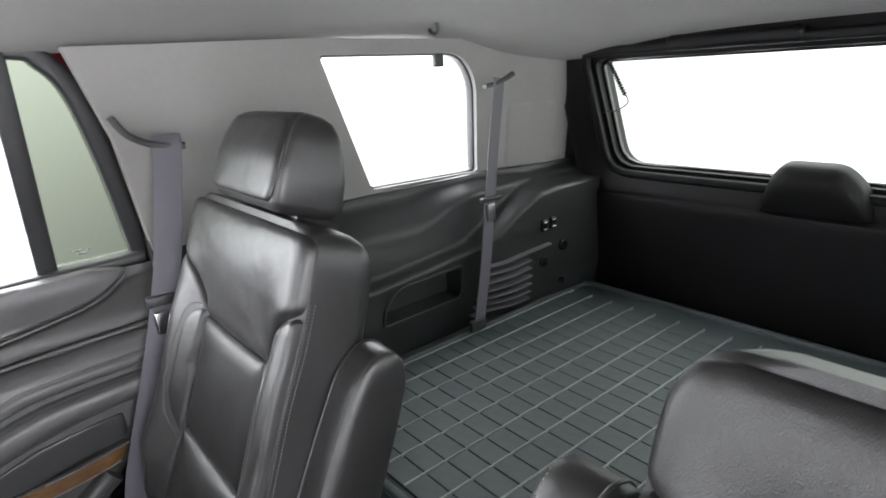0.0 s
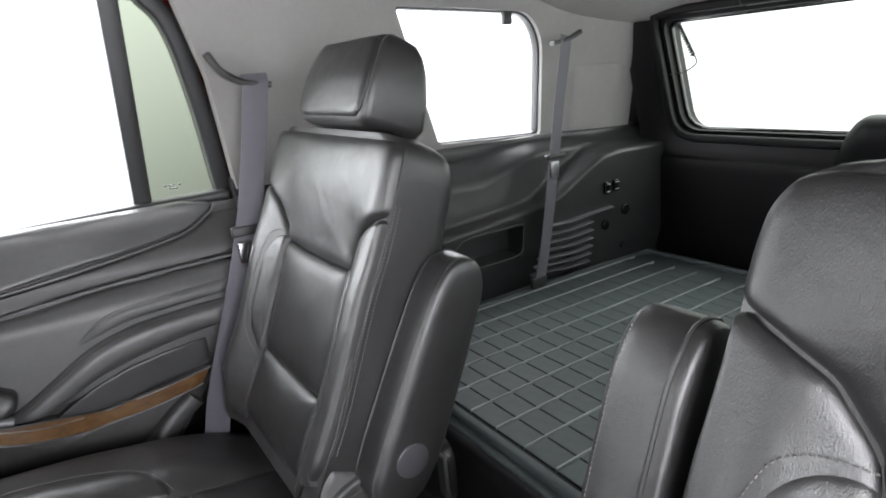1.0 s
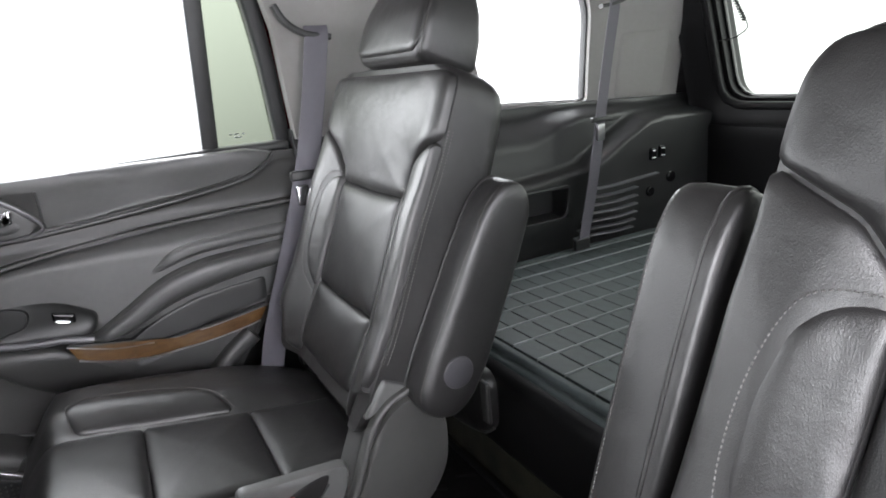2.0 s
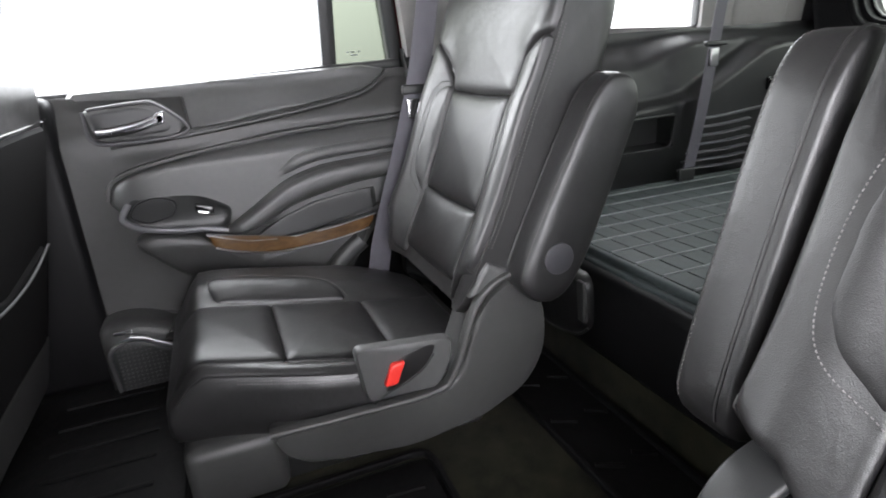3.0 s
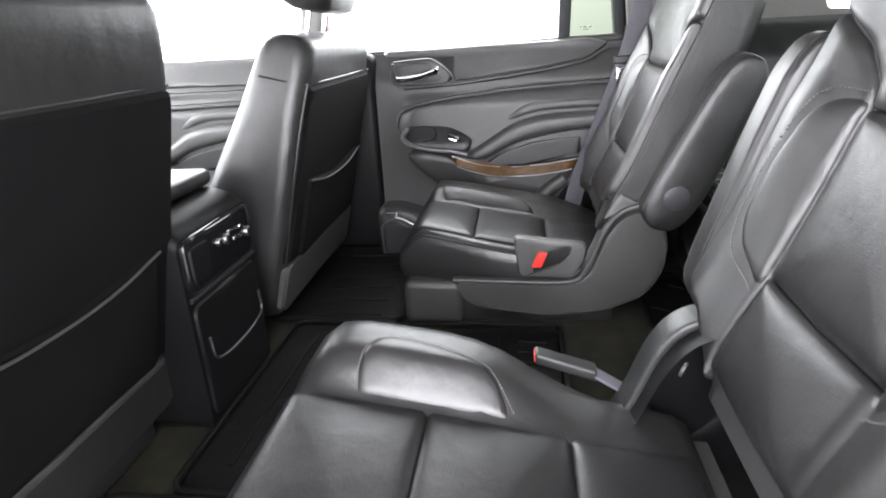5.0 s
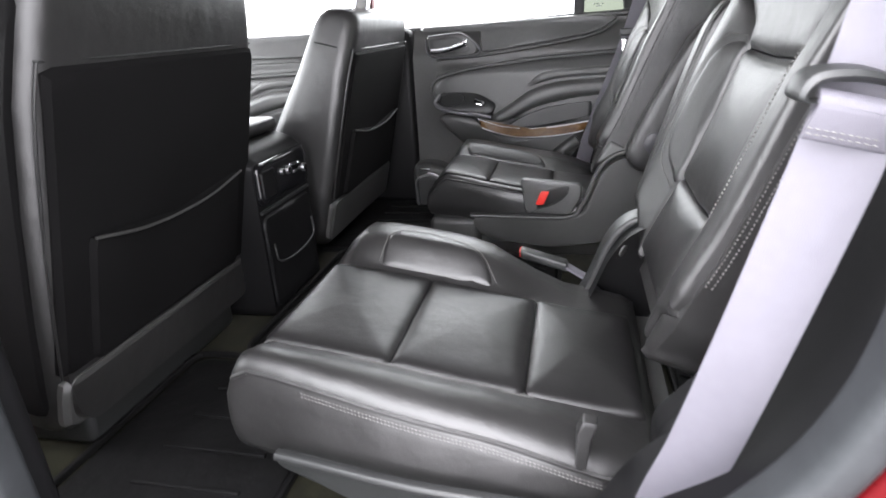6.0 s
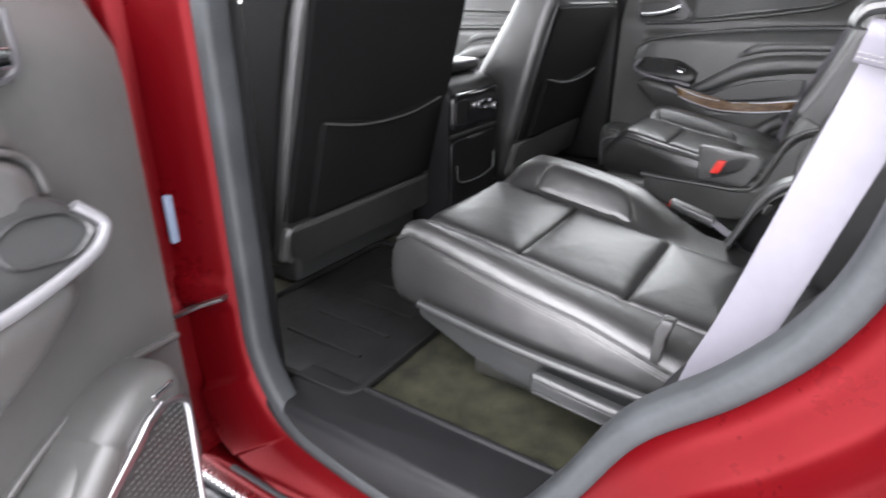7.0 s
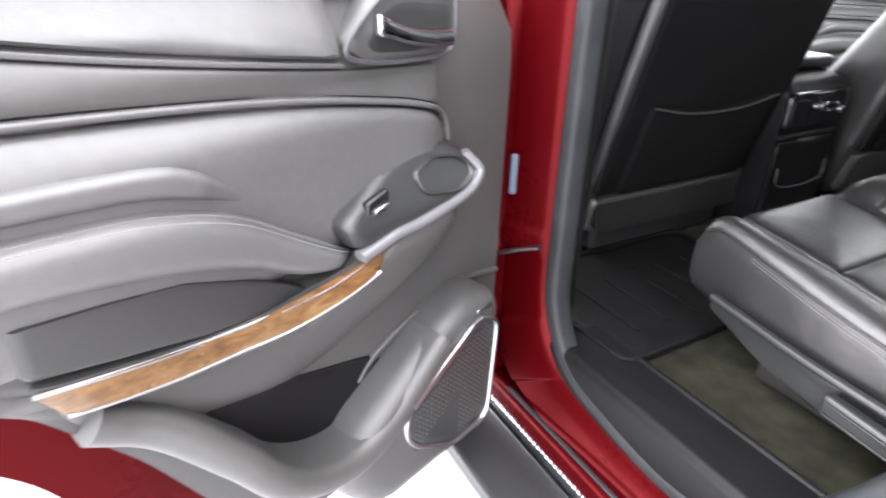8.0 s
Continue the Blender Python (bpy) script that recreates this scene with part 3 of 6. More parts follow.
# passenger side skin, front wing stubs and windscreen frame close the shell
FRONTWIN = [(-1.50, 1.18), (-0.53, 1.18), (-0.49, 1.60), (-1.02, 1.60)]
for nm, ol, lb in (("side_panel", [(-1.75, 0.50), (1.74, 0.62), (1.74, 1.215), (-1.75, 1.19)], "red passenger side of the body"),
                   ("side_pillar", [(0.435, 1.21), (0.925, 1.21), (0.79, 1.625), (0.34, 1.625)], "red pillar behind the rear door"),
                   ("side_pillar", [(1.365, 1.21), (1.74, 1.21), (1.60, 1.60), (1.335, 1.625)], "red rear pillar"),
                   ("side_pillar", [(-0.535, 1.185), (-0.455, 1.185), (-0.405, 1.625), (-0.475, 1.625)], "dark red centre pillar"),
                   ("roof_rail", [(-1.05, 1.640), (1.30, 1.640), (1.30, 1.665), (-1.05, 1.665)], "red roof rail")):
    body_panel(nm, ol, [], -1, lb, thick=0.03)
body_panel("front_side_panel", [(-1.75, 0.50), (-0.46, 0.50), (-0.43, 1.62), (-1.10, 1.64), (-1.75, 1.20)], [FRONTWIN], 1, "red front driver door skin", thick=0.03)
bm = B()
sheet(bm, [(-1.51, 1.17), (-0.525, 1.17), (-0.485, 1.61), (-1.01, 1.61)], [], lambda u, v, d: Vector((skin_x(v) - 0.018 - d, u, v)), 0.004)
fg = part("front_glass", bm, GLASS, car, "clear front door glass")
fg.visible_shadow = False
def quarter_fn(u, v, d):
    bulge = 0.045 * sm(0.45, 0.72, u) * sm(1.06, 0.92, v) - 0.02 * (1 - sm(0.25, 0.62, u + 0.35 * (1 - v)))
    return Vector((skin_x(v) - d + bulge, u, v))


QP = [(0.36, 0.44), (0.55, 0.60), (1.78, 0.60), (1.78, 1.20), (1.62, 1.62), (0.56, 1.63), (0.63, 1.42), (0.65, 1.22), (0.64, 1.05), (0.61, 0.90), (0.54, 0.79), (0.47, 0.69), (0.41, 0.58)]
bm = B()
sheet(bm, fillet(QP, 0.02, 3), [fillet([(0.795, 1.60), (1.23, 1.59), (1.295, 1.51), (1.34, 1.215), (0.93, 1.225)], 0.02)], lambda u, v, d: quarter_fn(u, v, d + 0.011), 0.035, cuts=5)
part("quarter_panel", bm, RED, car, "glossy red rear quarter panel flaring over the wheel arch", angle=60)
# rear edge of the opening: flange, rolled edge and skin in one sweep
bm = B()
rear_line = [p for p in curve(OPENING, 12) if p.x > 0.02 and p.y < 1.57]
rear_line = rear_line[next(k for k, p in enumerate(rear_line) if p.x > 0.02):]
rings = []
for k, p in enumerate(rear_line):
    t = rear_line[min(k + 9, len(rear_line) - 1)] - rear_line[max(k - 9, 0)]
    nrm = Vector((t.y, -t.x)).normalized()
    ring = []
    for d, x in ((0.0, 0.874), (0.004, 0.892), (0.014, 0.902), (0.034, 0.907), (0.058, 0.912), (0.070, 0.918), (0.079, 0.928), (0.086, 0.941), (0.094, None), (0.110, None), (0.135, None), (0.17, None), (0.21, None), (0.25, None)):
        q = p + nrm * d
        q.y = max(q.y, 0.40)
        sx = quarter_fn(q.x, q.y, 0).x
        ring.append(Vector((sx - 0.010 * max(0.0, (0.120 - d) / 0.03) ** 2 if x is None else min(x, sx - 0.012), q.x, q.y)))
    ring += [Vector((v.x - 0.004, v.y, v.z)) for v in ring[::-1]]
    rings.append(ring)
loft(bm, rings)
part("quarter_edge", bm, RED, car, "rolled red edge of the rear quarter round the opening", angle=60)
# jamb: the red return between skin and door seal
J_OUT = [(-0.375, 1.58), (-0.372, 1.20), (-0.37, 0.80), (-0.362, 0.62), (-0.32, 0.50), (-0.16, 0.455), (0.06, 0.435), (0.235, 0.47), (0.295, 0.62),
         (0.355, 0.735), (0.425, 0.82), (0.485, 0.91), (0.515, 1.03), (0.522, 1.20), (0.50, 1.40), (0.45, 1.58)]
bm = B()
JI, JO = curve(OPENING[:8], 36), curve(J_OUT[:8], 36)
rings = []
for a, b in zip(JI, JO):
    y, z = a.x, a.y
    Y, Z = b.x, b.y
    m = ((y + Y) / 2, (z + Z) / 2)
    out = 0.928
    if Y < -0.3:                                              # pressed steps in the hinge side
        out += 0.007 * sm(0.800, 0.790, Z) * sm(0.745, 0.757, Z) - 0.006 * sm(0.745, 0.735, Z) * sm(0.59, 0.605, Z) + 0.004 * sm(0.60, 0.59, Z)
    rings.append([Vector((0.868, y, z)), Vector((0.895, y + (Y - y) * 0.08, z + (Z - z) * 0.08)), Vector((0.908, y + (Y - y) * 0.25, z + (Z - z) * 0.25)),
                  Vector((out - 0.012, *m)), Vector((out, y + (Y - y) * 0.85, z + (Z - z) * 0.85)), Vector((out + 0.006, Y, Z)), Vector((out - 0.03, Y, Z)), Vector((0.868, Y, Z))])
loft(bm, rings)
part("door_jamb", bm, RED, car, "glossy red painted door jamb", angle=60)
# sill and B-pillar outer
bm = B()
rbox(bm, 0.88, 0.95, -0.40, 0.26, 0.36, 0.462, 0.018)
part("sill", bm, RED, car, "red painted sill under the door opening")
bm = B()
sweep(bm, [Vector((0.945, y, 0.470)) for y in (-0.30, 0.0, 0.2)], rrect(-0.004, 0.004, -0.003, 0.003, 0.002, 2), (0, 0, 1))
part("sill_edge", bm, SEAL, car, "pale protective strip along the sill")
bm = B()
rings = []
for k in range(25):
    z = 0.40 + 1.18 * k / 24
    o = skin_x(z) + 0.004
    rings.append([Vector(p) for p in ((0.87, -0.52, z), (o, -0.52, z), (o, -0.41, z), (o - 0.004, -0.392, z), (o - 0.012, -0.381, z), (0.940, -0.372, z), (0.87, -0.366, z))])
loft(bm, rings)
part("pillar", bm, RED, car, "red centre pillar outside", angle=60)
# door seal
bm = B()
sweep(bm, [Vector((0.880, p.x, p.y)) for p in curve(OPENING, 8)], rrect(-0.020, 0.012, -0.02, 0.022, 0.011, 4), (1, 0, 0))
part("door_seal", bm, SEAL, car, "soft grey rubber door seal")
# scuff plate
bm = B()
rbox(bm, 0.785, 0.900, -0.262, 0.27, 0.50, 0.602, 0.014)
part("scuff_plate", bm, BLACK_TRIM, car, "black plastic scuff plate on the sill")
bm = B()
rbox(bm, 0.790, 0.804, -0.14, 0.22, 0.596, 0.606, 0.006, 4)
part("tread_rib", bm, BLACK_TRIM, car)
# striker
bm = B()
tube(bm, curve([(0.91, 0.478, 1.035), (0.955, 0.465, 1.03), (0.965, 0.468, 1.01), (0.955, 0.475, 0.99), (0.91, 0.485, 0.985)], 5), 0.006, (0, 1, 0))
rbox(bm, 0.918, 0.926, 0.476, 0.50, 0.972, 1.048, 0.004)
part("door_striker", bm, STEEL, car, "steel door striker loop")
# inner trim of the pillars
bm = B()
rbox(bm, -0.90, -0.812, -0.58, -0.288, 0.588, 1.20, 0.025)
part("pillar_trim", bm, BLACK_TRIM, car, "black lower centre pillar trim")
bm = B()
loft(bm, [[Vector((-(glass_x(z) - 0.03 + a), y + b, z)) for a, b in rrect(-0.02, 0.03, -w, w, 0.012)] for z, y, w in ((1.21, -0.485, 0.036), (1.35, -0.455, 0.028), (1.62, -0.42, 0.030))])
part("pillar_trim", bm, TRIM_GREY, car, "pale upper centre pillar trim")
bm = B()
rbox(bm, 0.825, 0.88, -0.54, -0.272, 0.588, 1.25, 0.02)
part("pillar_trim", bm, BLACK_TRIM, car, "black lower centre pillar trim")
bm = B()
loft(bm, [[Vector(((glass_x(z) - 0.03 + a), y + b, z)) for a, b in rrect(-0.02, 0.05, -w, w, 0.012)] for z, y, w in ((1.24, -0.39, 0.12), (1.40, -0.36, 0.09), (1.62, -0.345, 0.08))])
part("pillar_trim", bm, TRIM_GREY, car, "pale upper centre pillar trim")
bm = B()
rbox(bm, -0.902, -0.892, 0.10, 0.66, 0.50, 1.00, 0.004)
part("quarter_trim", bm, BLACK_TRIM, car, "black trim behind the closed rear door")
# trim between the door opening and the load space, driver side
for nm, za, zb, m_, lb in (("quarter_trim", 0.66, 1.225, BLACK_TRIM, "black lower trim behind the belt"), ("quarter_trim", 1.225, 1.56, TRIM_GREY, "pale upper trim behind the belt")):
    bm = B()
    rear = [p for p in curve(OPENING, 8) if p.x > 0.1 and za <= p.y <= zb]
    loft(bm, [[Vector((0.868, p.x, p.y)), Vector((0.84, p.x + 0.012, p.y)), Vector((0.715, p.x + 0.022, p.y)), Vector((0.685, 0.60, p.y)), Vector((0.84, 0.60, p.y)), Vector((0.872, p.x + 0.02, p.y))] for p in rear])
    part(nm, bm, m_, car, lb, angle=50)
# front bulkhead, windscreen
bm = B()
rbox(bm, -0.95, 0.95, -1.80, -1.60, 0.45, 1.15, 0.03)
part("bulkhead", bm, PLASTIC_DARK, car, "plain dark bulkhead and dashboard block")
bm = B()
sheet(bm, [(-0.90, 1.14), (0.90, 1.14), (0.80, 1.64), (-0.80, 1.64)], [], lambda u, v, d: Vector((u, -1.72 + (v - 1.14) * 0.95 + d, v)), 0.005)
ws = part("windscreen", bm, GLASS, car, "clear windscreen")
ws.visible_shadow = False
# running board
board = thing("running_board", "black and bright metal running board under the door", "step")
bm = B()
rbox(bm, 0.955, 1.085, -1.3, 0.50, 0.365, 0.400, 0.014)
part("tread", bm, PLASTIC_DARK, board, "ribbed black tread")
bm = B()
rbox(bm, 0.928, 0.953, -1.3, 0.50, 0.36, 0.418, 0.006)
part("bright_edge", bm, CHROME, board, "bright ridged metal edge")
for k in range(60):
    bm = B()
    rbox(bm, 0.926, 0.955, -0.42 + 0.0125 * k, -0.414 + 0.0125 * k, 0.417, 0.4205, 0.001, 2)
    part("ridge", bm, CHROME, board)
for y in (-1.1, -0.3, 0.45):
    bm = B()
    rbox(bm, 0.85, 1.0, y - 0.03, y + 0.03, 0.32, 0.37, 0.008)
    part("bracket", bm, PLASTIC_DARK, board)
# wheels carry the body
for s in (-1, 1):
    for y in (-2.0, 1.05):
        w = thing("wheel", "black tyre on a grey alloy rim under the body", "wheel", "wheels of the car")
        bm = B()
        prof = [(0.24, 0.08), (0.36, 0.095), (0.40, 0.075), (0.405, 0.0), (0.40, -0.075), (0.36, -0.095), (0.24, -0.08)]
        rings = [[Vector((s * 0.89 + v, y + u * math.cos(a), 0.405 + u * math.sin(a))) for u, v in prof] for a in [2 * math.pi * k / 40 for k in range(41)]]
        loft(bm, rings, False)
        part("tyre", bm, RUBBER, w)
        bm = B()
        disc(bm, (s * 0.86, y, 0.405), (s, 0, 0), 0.25, 0.10, 40)
        part("rim", bm, STEEL, w)


# ---- second-row seats ----
def captain_chair(cx, dy, rise, square, corner, mid, leaf, bx, by, lean, panel, inner, arm_in, arm_w, arm_y, arm_lean, arm_long, label):
    """A reclining captain chair. lean: degrees of the backrest; panel: the sewn middle panel's sides; corner: the shoulder's rounding; mid: half the insert's width; inner: the side with the armrest."""
    seat = thing("captain_chair", label, "seat", "second-row captain chairs")
    # cushion
    flare = 0.048 if square else 0.0
    zm = lambda v: 0.822 - 0.095 * sm(-0.30, 0.50, v) + 0.012
    zt = lambda u, v: zm(v) - (0.030 * sm(-0.13, -0.170, v) ** 2 if square else 0.05 * sm(-0.09, -0.165, v) ** 2) + 0.020 * sm(panel[1] - 0.01, panel[1] + 0.05, u) * sm(0.34, 0.15, v) + rise * sm(panel[0] + 0.01, panel[0] - 0.06, u) * sm(*((0.27, 0.10) if square else (0.38, 0.20)), v) * sm(-0.172, -0.10, v) - 0.009 * sm(0.18, 0.24, abs(u) - (flare if u < 0 else 0))
    Y = lambda v: v + dy * sm(0.12, -0.15, v)
    hc = lambda v: 0.235 - (0.022 if square else 0.052) * sm(0.12, -0.17, v)
    hl = lambda v: hc(v) if not square else 0.235 - 0.012 * sm(0.0, -0.17, v) + flare * sm(-0.20, -0.07, v) * sm(0.17, 0.04, v)
    hs = lambda q, v: hl(v) if q < 0 else hc(v)
    bm = B()
    rings = []
    for y, z0, k, dz in ((-0.172, 0.735, 0.975, 0.030), (-0.170, 0.712, 0.99, 0.014), (-0.164, 0.70, 1.0, 0.005), (-0.152, 0.695, 1.0, 0.0), (-0.135, 0.69, 1.0, 0.0), (-0.11, 0.688, 1.0, 0.0), (-0.08, 0.685, 1.0, 0.0), (-0.04, 0.68, 1.0, 0.0), (0.0, 0.678, 1.0, 0.0),
                         (0.04, 0.675, 1.0, 0.0), (0.08, 0.675, 1.0, 0.0), (0.12, 0.675, 1.0, 0.0), (0.16, 0.675, 1.0, 0.0), (0.20, 0.67, 1.0, 0.0), (0.25, 0.67, 1.0, 0.0), (0.30, 0.67, 1.0, 0.0), (0.35, 0.68, 0.985, 0.004), (0.37, 0.69, 0.97, 0.014)):
        wl, wr = hl(y) * k, hc(y) * k
        ring = []
        for q in range(33):
            u = -wl + (wl + wr) * q / 32
            e = max(0.0, 1 - min(u + wl, wr - u) / 0.011)
            ring.append(Vector((cx + u, Y(y), zt(u, y) - dz - 0.011 * (1 - math.sqrt(max(0.0, 1 - e * e))))))
        zr, zl = ring[-1].z, ring[0].z
        for f, o in ((0.25, 0.003), (0.55, 0.004), (0.85, 0.0), (0.97, -0.008)):
            ring.append(Vector((cx + wr + o, Y(y), zr + (z0 - zr) * f)))
        ring += [Vector((cx + wr - 0.02, Y(y), z0)), Vector((cx - wl + 0.02, Y(y), z0))]
        for f, o in ((0.97, -0.008), (0.85, 0.0), (0.55, 0.004), (0.25, 0.003)):
            ring.append(Vector((cx - wl - o, Y(y), zl + (z0 - zl) * f)))
        rings.append(ring)
    loft(bm, rings)
    cushion = part("cushion", bm, LEATHER, seat, "black leather seat cushion", angle=60)
    fn = lambda u, v, h: Vector((cx + u, Y(v), zt(u, v) + h))
    p0, p1 = panel
    pe = lambda v: min(p1, hc(v) - 0.014)
    for v0, v1 in ((-0.156, 0.028), (0.028, 0.205), (0.205, 0.355)):
        bm = B()
        pad(bm, [(p0, v0), (pe(v0), v0), (pe((v0 + v1) / 2), (v0 + v1) / 2), (pe(v1), v1), (p0, v1)], fn, 0.007, 0.024, 0.012, dome=0.006, round_=0.006, rings=10)
        part("cushion_panel", bm, LEATHER_PERF, cushion, "perforated leather insert")
    bm = B()
    stitches(bm, [fn(pe(v) + 0.006, v, 0.0012) for v in [-0.02 + 0.03 * k for k in range(9)]], (0, 0, 1), r=0.0008)
    tagged(part("stitching", bm, THREAD, cushion, "grey stitching beside the insert"), kind="stuff")
    e = p0 - 0.012
    arc = curve([(e, -0.085), (e - 0.05, -0.09), (e - 0.075, -0.05), (e - 0.078, 0.05), (e - 0.065, 0.12), (e - 0.03, 0.165), (e, 0.185)], 8)
    if square:
        arc = curve([(e, -0.071), (e - 0.046, -0.060), (e - 0.076, -0.043), (e - 0.080, 0.011), (e - 0.060, 0.078), (e - 0.035, 0.109), (e, 0.137)], 8)
    bm = B()
    pad(bm, [(e + 0.004, arc[0].y + 0.006)] + [(p.x + 0.004, p.y) for p in arc[4:-4]] + [(e + 0.004, arc[-1].y - 0.006)], fn, 0.005, 0.014, 0.012, round_=0.006, n=90, rings=8, dome=0.003)
    part("cushion_bolster", bm, LEATHER, cushion, "sewn leaf of the bolster")
    bm = B()
    stitches(bm, [fn(p.x - 0.0015, p.y, 0.0016) for p in arc], (0, 0, 1), r=0.0009)
    tagged(part("stitching", bm, THREAD, cushion, "grey curved stitching"), kind="stuff")
    for sx in (-1, 1):
        ys = [-0.155 + 0.024 * k for k in range(21)]
        bm = B()
        tube(bm, [Vector((cx + sx * (hs(sx, y) + 0.0008), Y(y), zt(sx * hs(sx, y), y) - 0.012)) for y in ys], 0.0034, (sx, 0, 0), n=6)
        part("piping", bm, LEATHER, cushion, "rolled leather piping")
        for dz in (0.021, 0.026):
            bm = B()
            stitches(bm, [Vector((cx + sx * (hs(sx, y) + 0.0026), Y(y), zt(sx * hs(sx, y), y) - dz)) for y in ys[4:]], (sx, 0, 0), r=0.0007)
            tagged(part("stitching", bm, THREAD, cushion, "grey edge stitching"), kind="stuff")
    # plastic base
    bm = B()
    rings = [[Vector((cx + x, y, z)) for x, z in rrect(-hc(y) * k, hc(y) * k, z0, 0.705, 0.02, 4)] for y, z0, k in ((-0.12, 0.675, 0.95), (-0.05, 0.65, 0.98), (0.10, 0.635, 0.98), (0.30, 0.635, 0.98), (0.40, 0.66, 0.96))]
    loft(bm, rings)
    part("seat_base", bm, PLASTIC, seat, "grey plastic seat base", angle=50)
    for dx in (-0.17, 0.17):
        bm = B()
        rbox(bm, cx + dx - 0.02, cx + dx + 0.02, -0.02, 0.36, 0.588, 0.66, 0.008)
        part("seat_rail", bm, STEEL, seat, "steel floor rail")
    i = inner
    xi = cx + i * 0.238
    # front foot cover
    bm = B()
    rbox(bm, min(xi - i * 0.02, xi - i * 0.12), max(xi - i * 0.02, xi - i * 0.12), -0.135, 0.012, 0.588, 0.70, 0.02)
    part("foot_cover", bm, PLASTIC, seat, "rounded plastic cover over the front foot")
    # side bracket with hinge tower
    out = [(-0.012, 0.718), (0.10, 0.716), (0.250, 0.714), (0.290, 0.745), (0.325, 0.835), (0.355, 0.875), (0.395, 0.893), (0.435, 0.875), (0.458, 0.82), (0.455, 0.745), (0.42, 0.685), (0.33, 0.642), (0.20, 0.632), (0.04, 0.652), (0.0, 0.685)]
    bm = B()
    pad(bm, out, lambda u, v, h: Vector((xi - i * 0.012 + i * h, u, v)), 0.034, 0.012, 0.05, centre=(0.335, 0.715), round_=0.03, n=120, rings=10)
    part("side_cover", bm, PLASTIC if i > 0 else BLACK_TRIM, seat, "plastic side cover with hinge tower")
    bm = B()
    path = curve([(-0.008, 0.724), (0.12, 0.721), (0.250, 0.722), (0.286, 0.752), (0.321, 0.84), (0.352, 0.88), (0.395, 0.897)], 7)
    sweep(bm, [Vector((xi + i * 0.016, p.x, p.y)) for p in path], rrect(-0.005, 0.005, -0.010, 0.010, 0.004, 3) if i > 0 else rrect(-0.010, 0.004, -0.045, 0.006, 0.005, 4), (i, 0, 0))
    part("edge_roll", bm, PLASTIC if i > 0 else PLASTIC_DARK, seat, "rounded upper edge of the cover")
    if i < 0:
        bm = B()
        disc(bm, (xi + i * 0.020, 0.392, 0.800), (i, 0, 0), 0.050, 0.016, 36, 0.006)
        part("hinge_disc", bm, BLACK_TRIM, seat, "round black hinge cover")
    # buckle pocket
    if i > 0:
        bz = lambda d: (lambda u, v, h: Vector((xi + i * (d + h), u, v)))
        bm = B()
        pad(bm, [(0.128, 0.826), (0.286, 0.810), (0.284, 0.775), (0.258, 0.727), (0.140, 0.732)], bz(0.012), 0.006, 0.006, 0.012, round_=0.014, rings=6)
        part("buckle_bezel", bm, VINYL, seat, "soft bezel round the belt buckle")
        # no hollow is cut: a dark raised leaf paints the slot's shade
        bm = B()
        leaf_ = curve([(0.170, 0.742), (0.180, 0.775), (0.194, 0.794), (0.225, 0.804), (0.254, 0.806), (0.250, 0.788), (0.232, 0.768), (0.205, 0.754)], 5, True)
        pad(bm, [(p.x, p.y) for p in leaf_], bz(0.0165), 0.0025, 0.004, 0.002, round_=0.004, n=60, rings=5)
        part("buckle_slot_shade", bm, LEATHER_PERF, seat, "dark leaf-shaped pad painting the shade of the buckle slot")
        bm = B()
        tube(bm, [bz(0.0185)(p.x, p.y, 0) for p in curve([(0.150, 0.729), (0.175, 0.742), (0.205, 0.752), (0.232, 0.767), (0.252, 0.789)], 5)], 0.0016, (i, 0, 0), n=6)
        part("bezel_edge", bm, PLASTIC_DARK, seat, "dark open edge of the bezel")
        bm = B()
        rbox(bm, -0.006, 0.006, -0.011, 0.011, -0.020, 0.016, 0.004, f=lambda p: Vector((xi + i * 0.021 + p.x, 0.186 + p.y + p.z * 0.40, 0.776 + p.z)))
        part("buckle_button", bm, BUCKLE_RED, seat, "bright red release button")
        # padded tongue between the hinge tower and the backrest
        bm = B()
        pad(bm, [(0.318, 0.862), (0.338, 0.905), (0.352, 0.922), (0.385, 0.905), (0.402, 0.890), (0.36, 0.880)], bz(0.008), 0.008, 0.010, 0.02, round_=0.006, n=60, rings=5)
        part("hinge_tongue", bm, VINYL, seat, "soft vinyl tongue over the hinge")
    # tilt lever on the other side
    xo = cx - i * 0.238
    bm = B()
    pad(bm, [(-0.11, 0.715), (0.36, 0.685), (0.36, 0.635), (0.12, 0.628), (-0.02, 0.655), (-0.12, 0.69)], lambda u, v, h: Vector((xo + i * (0.012 + 0.238 - hc(u)) - i * h, u, v)), 0.020, 0.012, 0.04, round_=0.02, n=100)
    part("side_cover", bm, PLASTIC_DARK, seat, "dark plastic side cover")
    bm = B()
    path = [Vector((xo + i * (0.238 - hc(y)) - i * 0.018, y, 0.718 - (y + 0.10) * 0.055)) for y in [-0.10 + 0.046 * k for k in range(11)]]
    sweep(bm, path, rrect(-0.006, 0.006, -0.008, 0.008, 0.005, 3), (i, 0, 0))
    part("edge_roll", bm, PLASTIC_DARK, seat, "rounded ridge along the side cover")
    bm = B()
    rbox(bm, -0.012, 0.012, 0.12, 0.30, -0.017, 0.017, 0.008, f=lambda p: Vector((xo - i * 0.028 + p.x, p.y, 0.668 + p.z - (p.y - 0.2) * 0.10)))
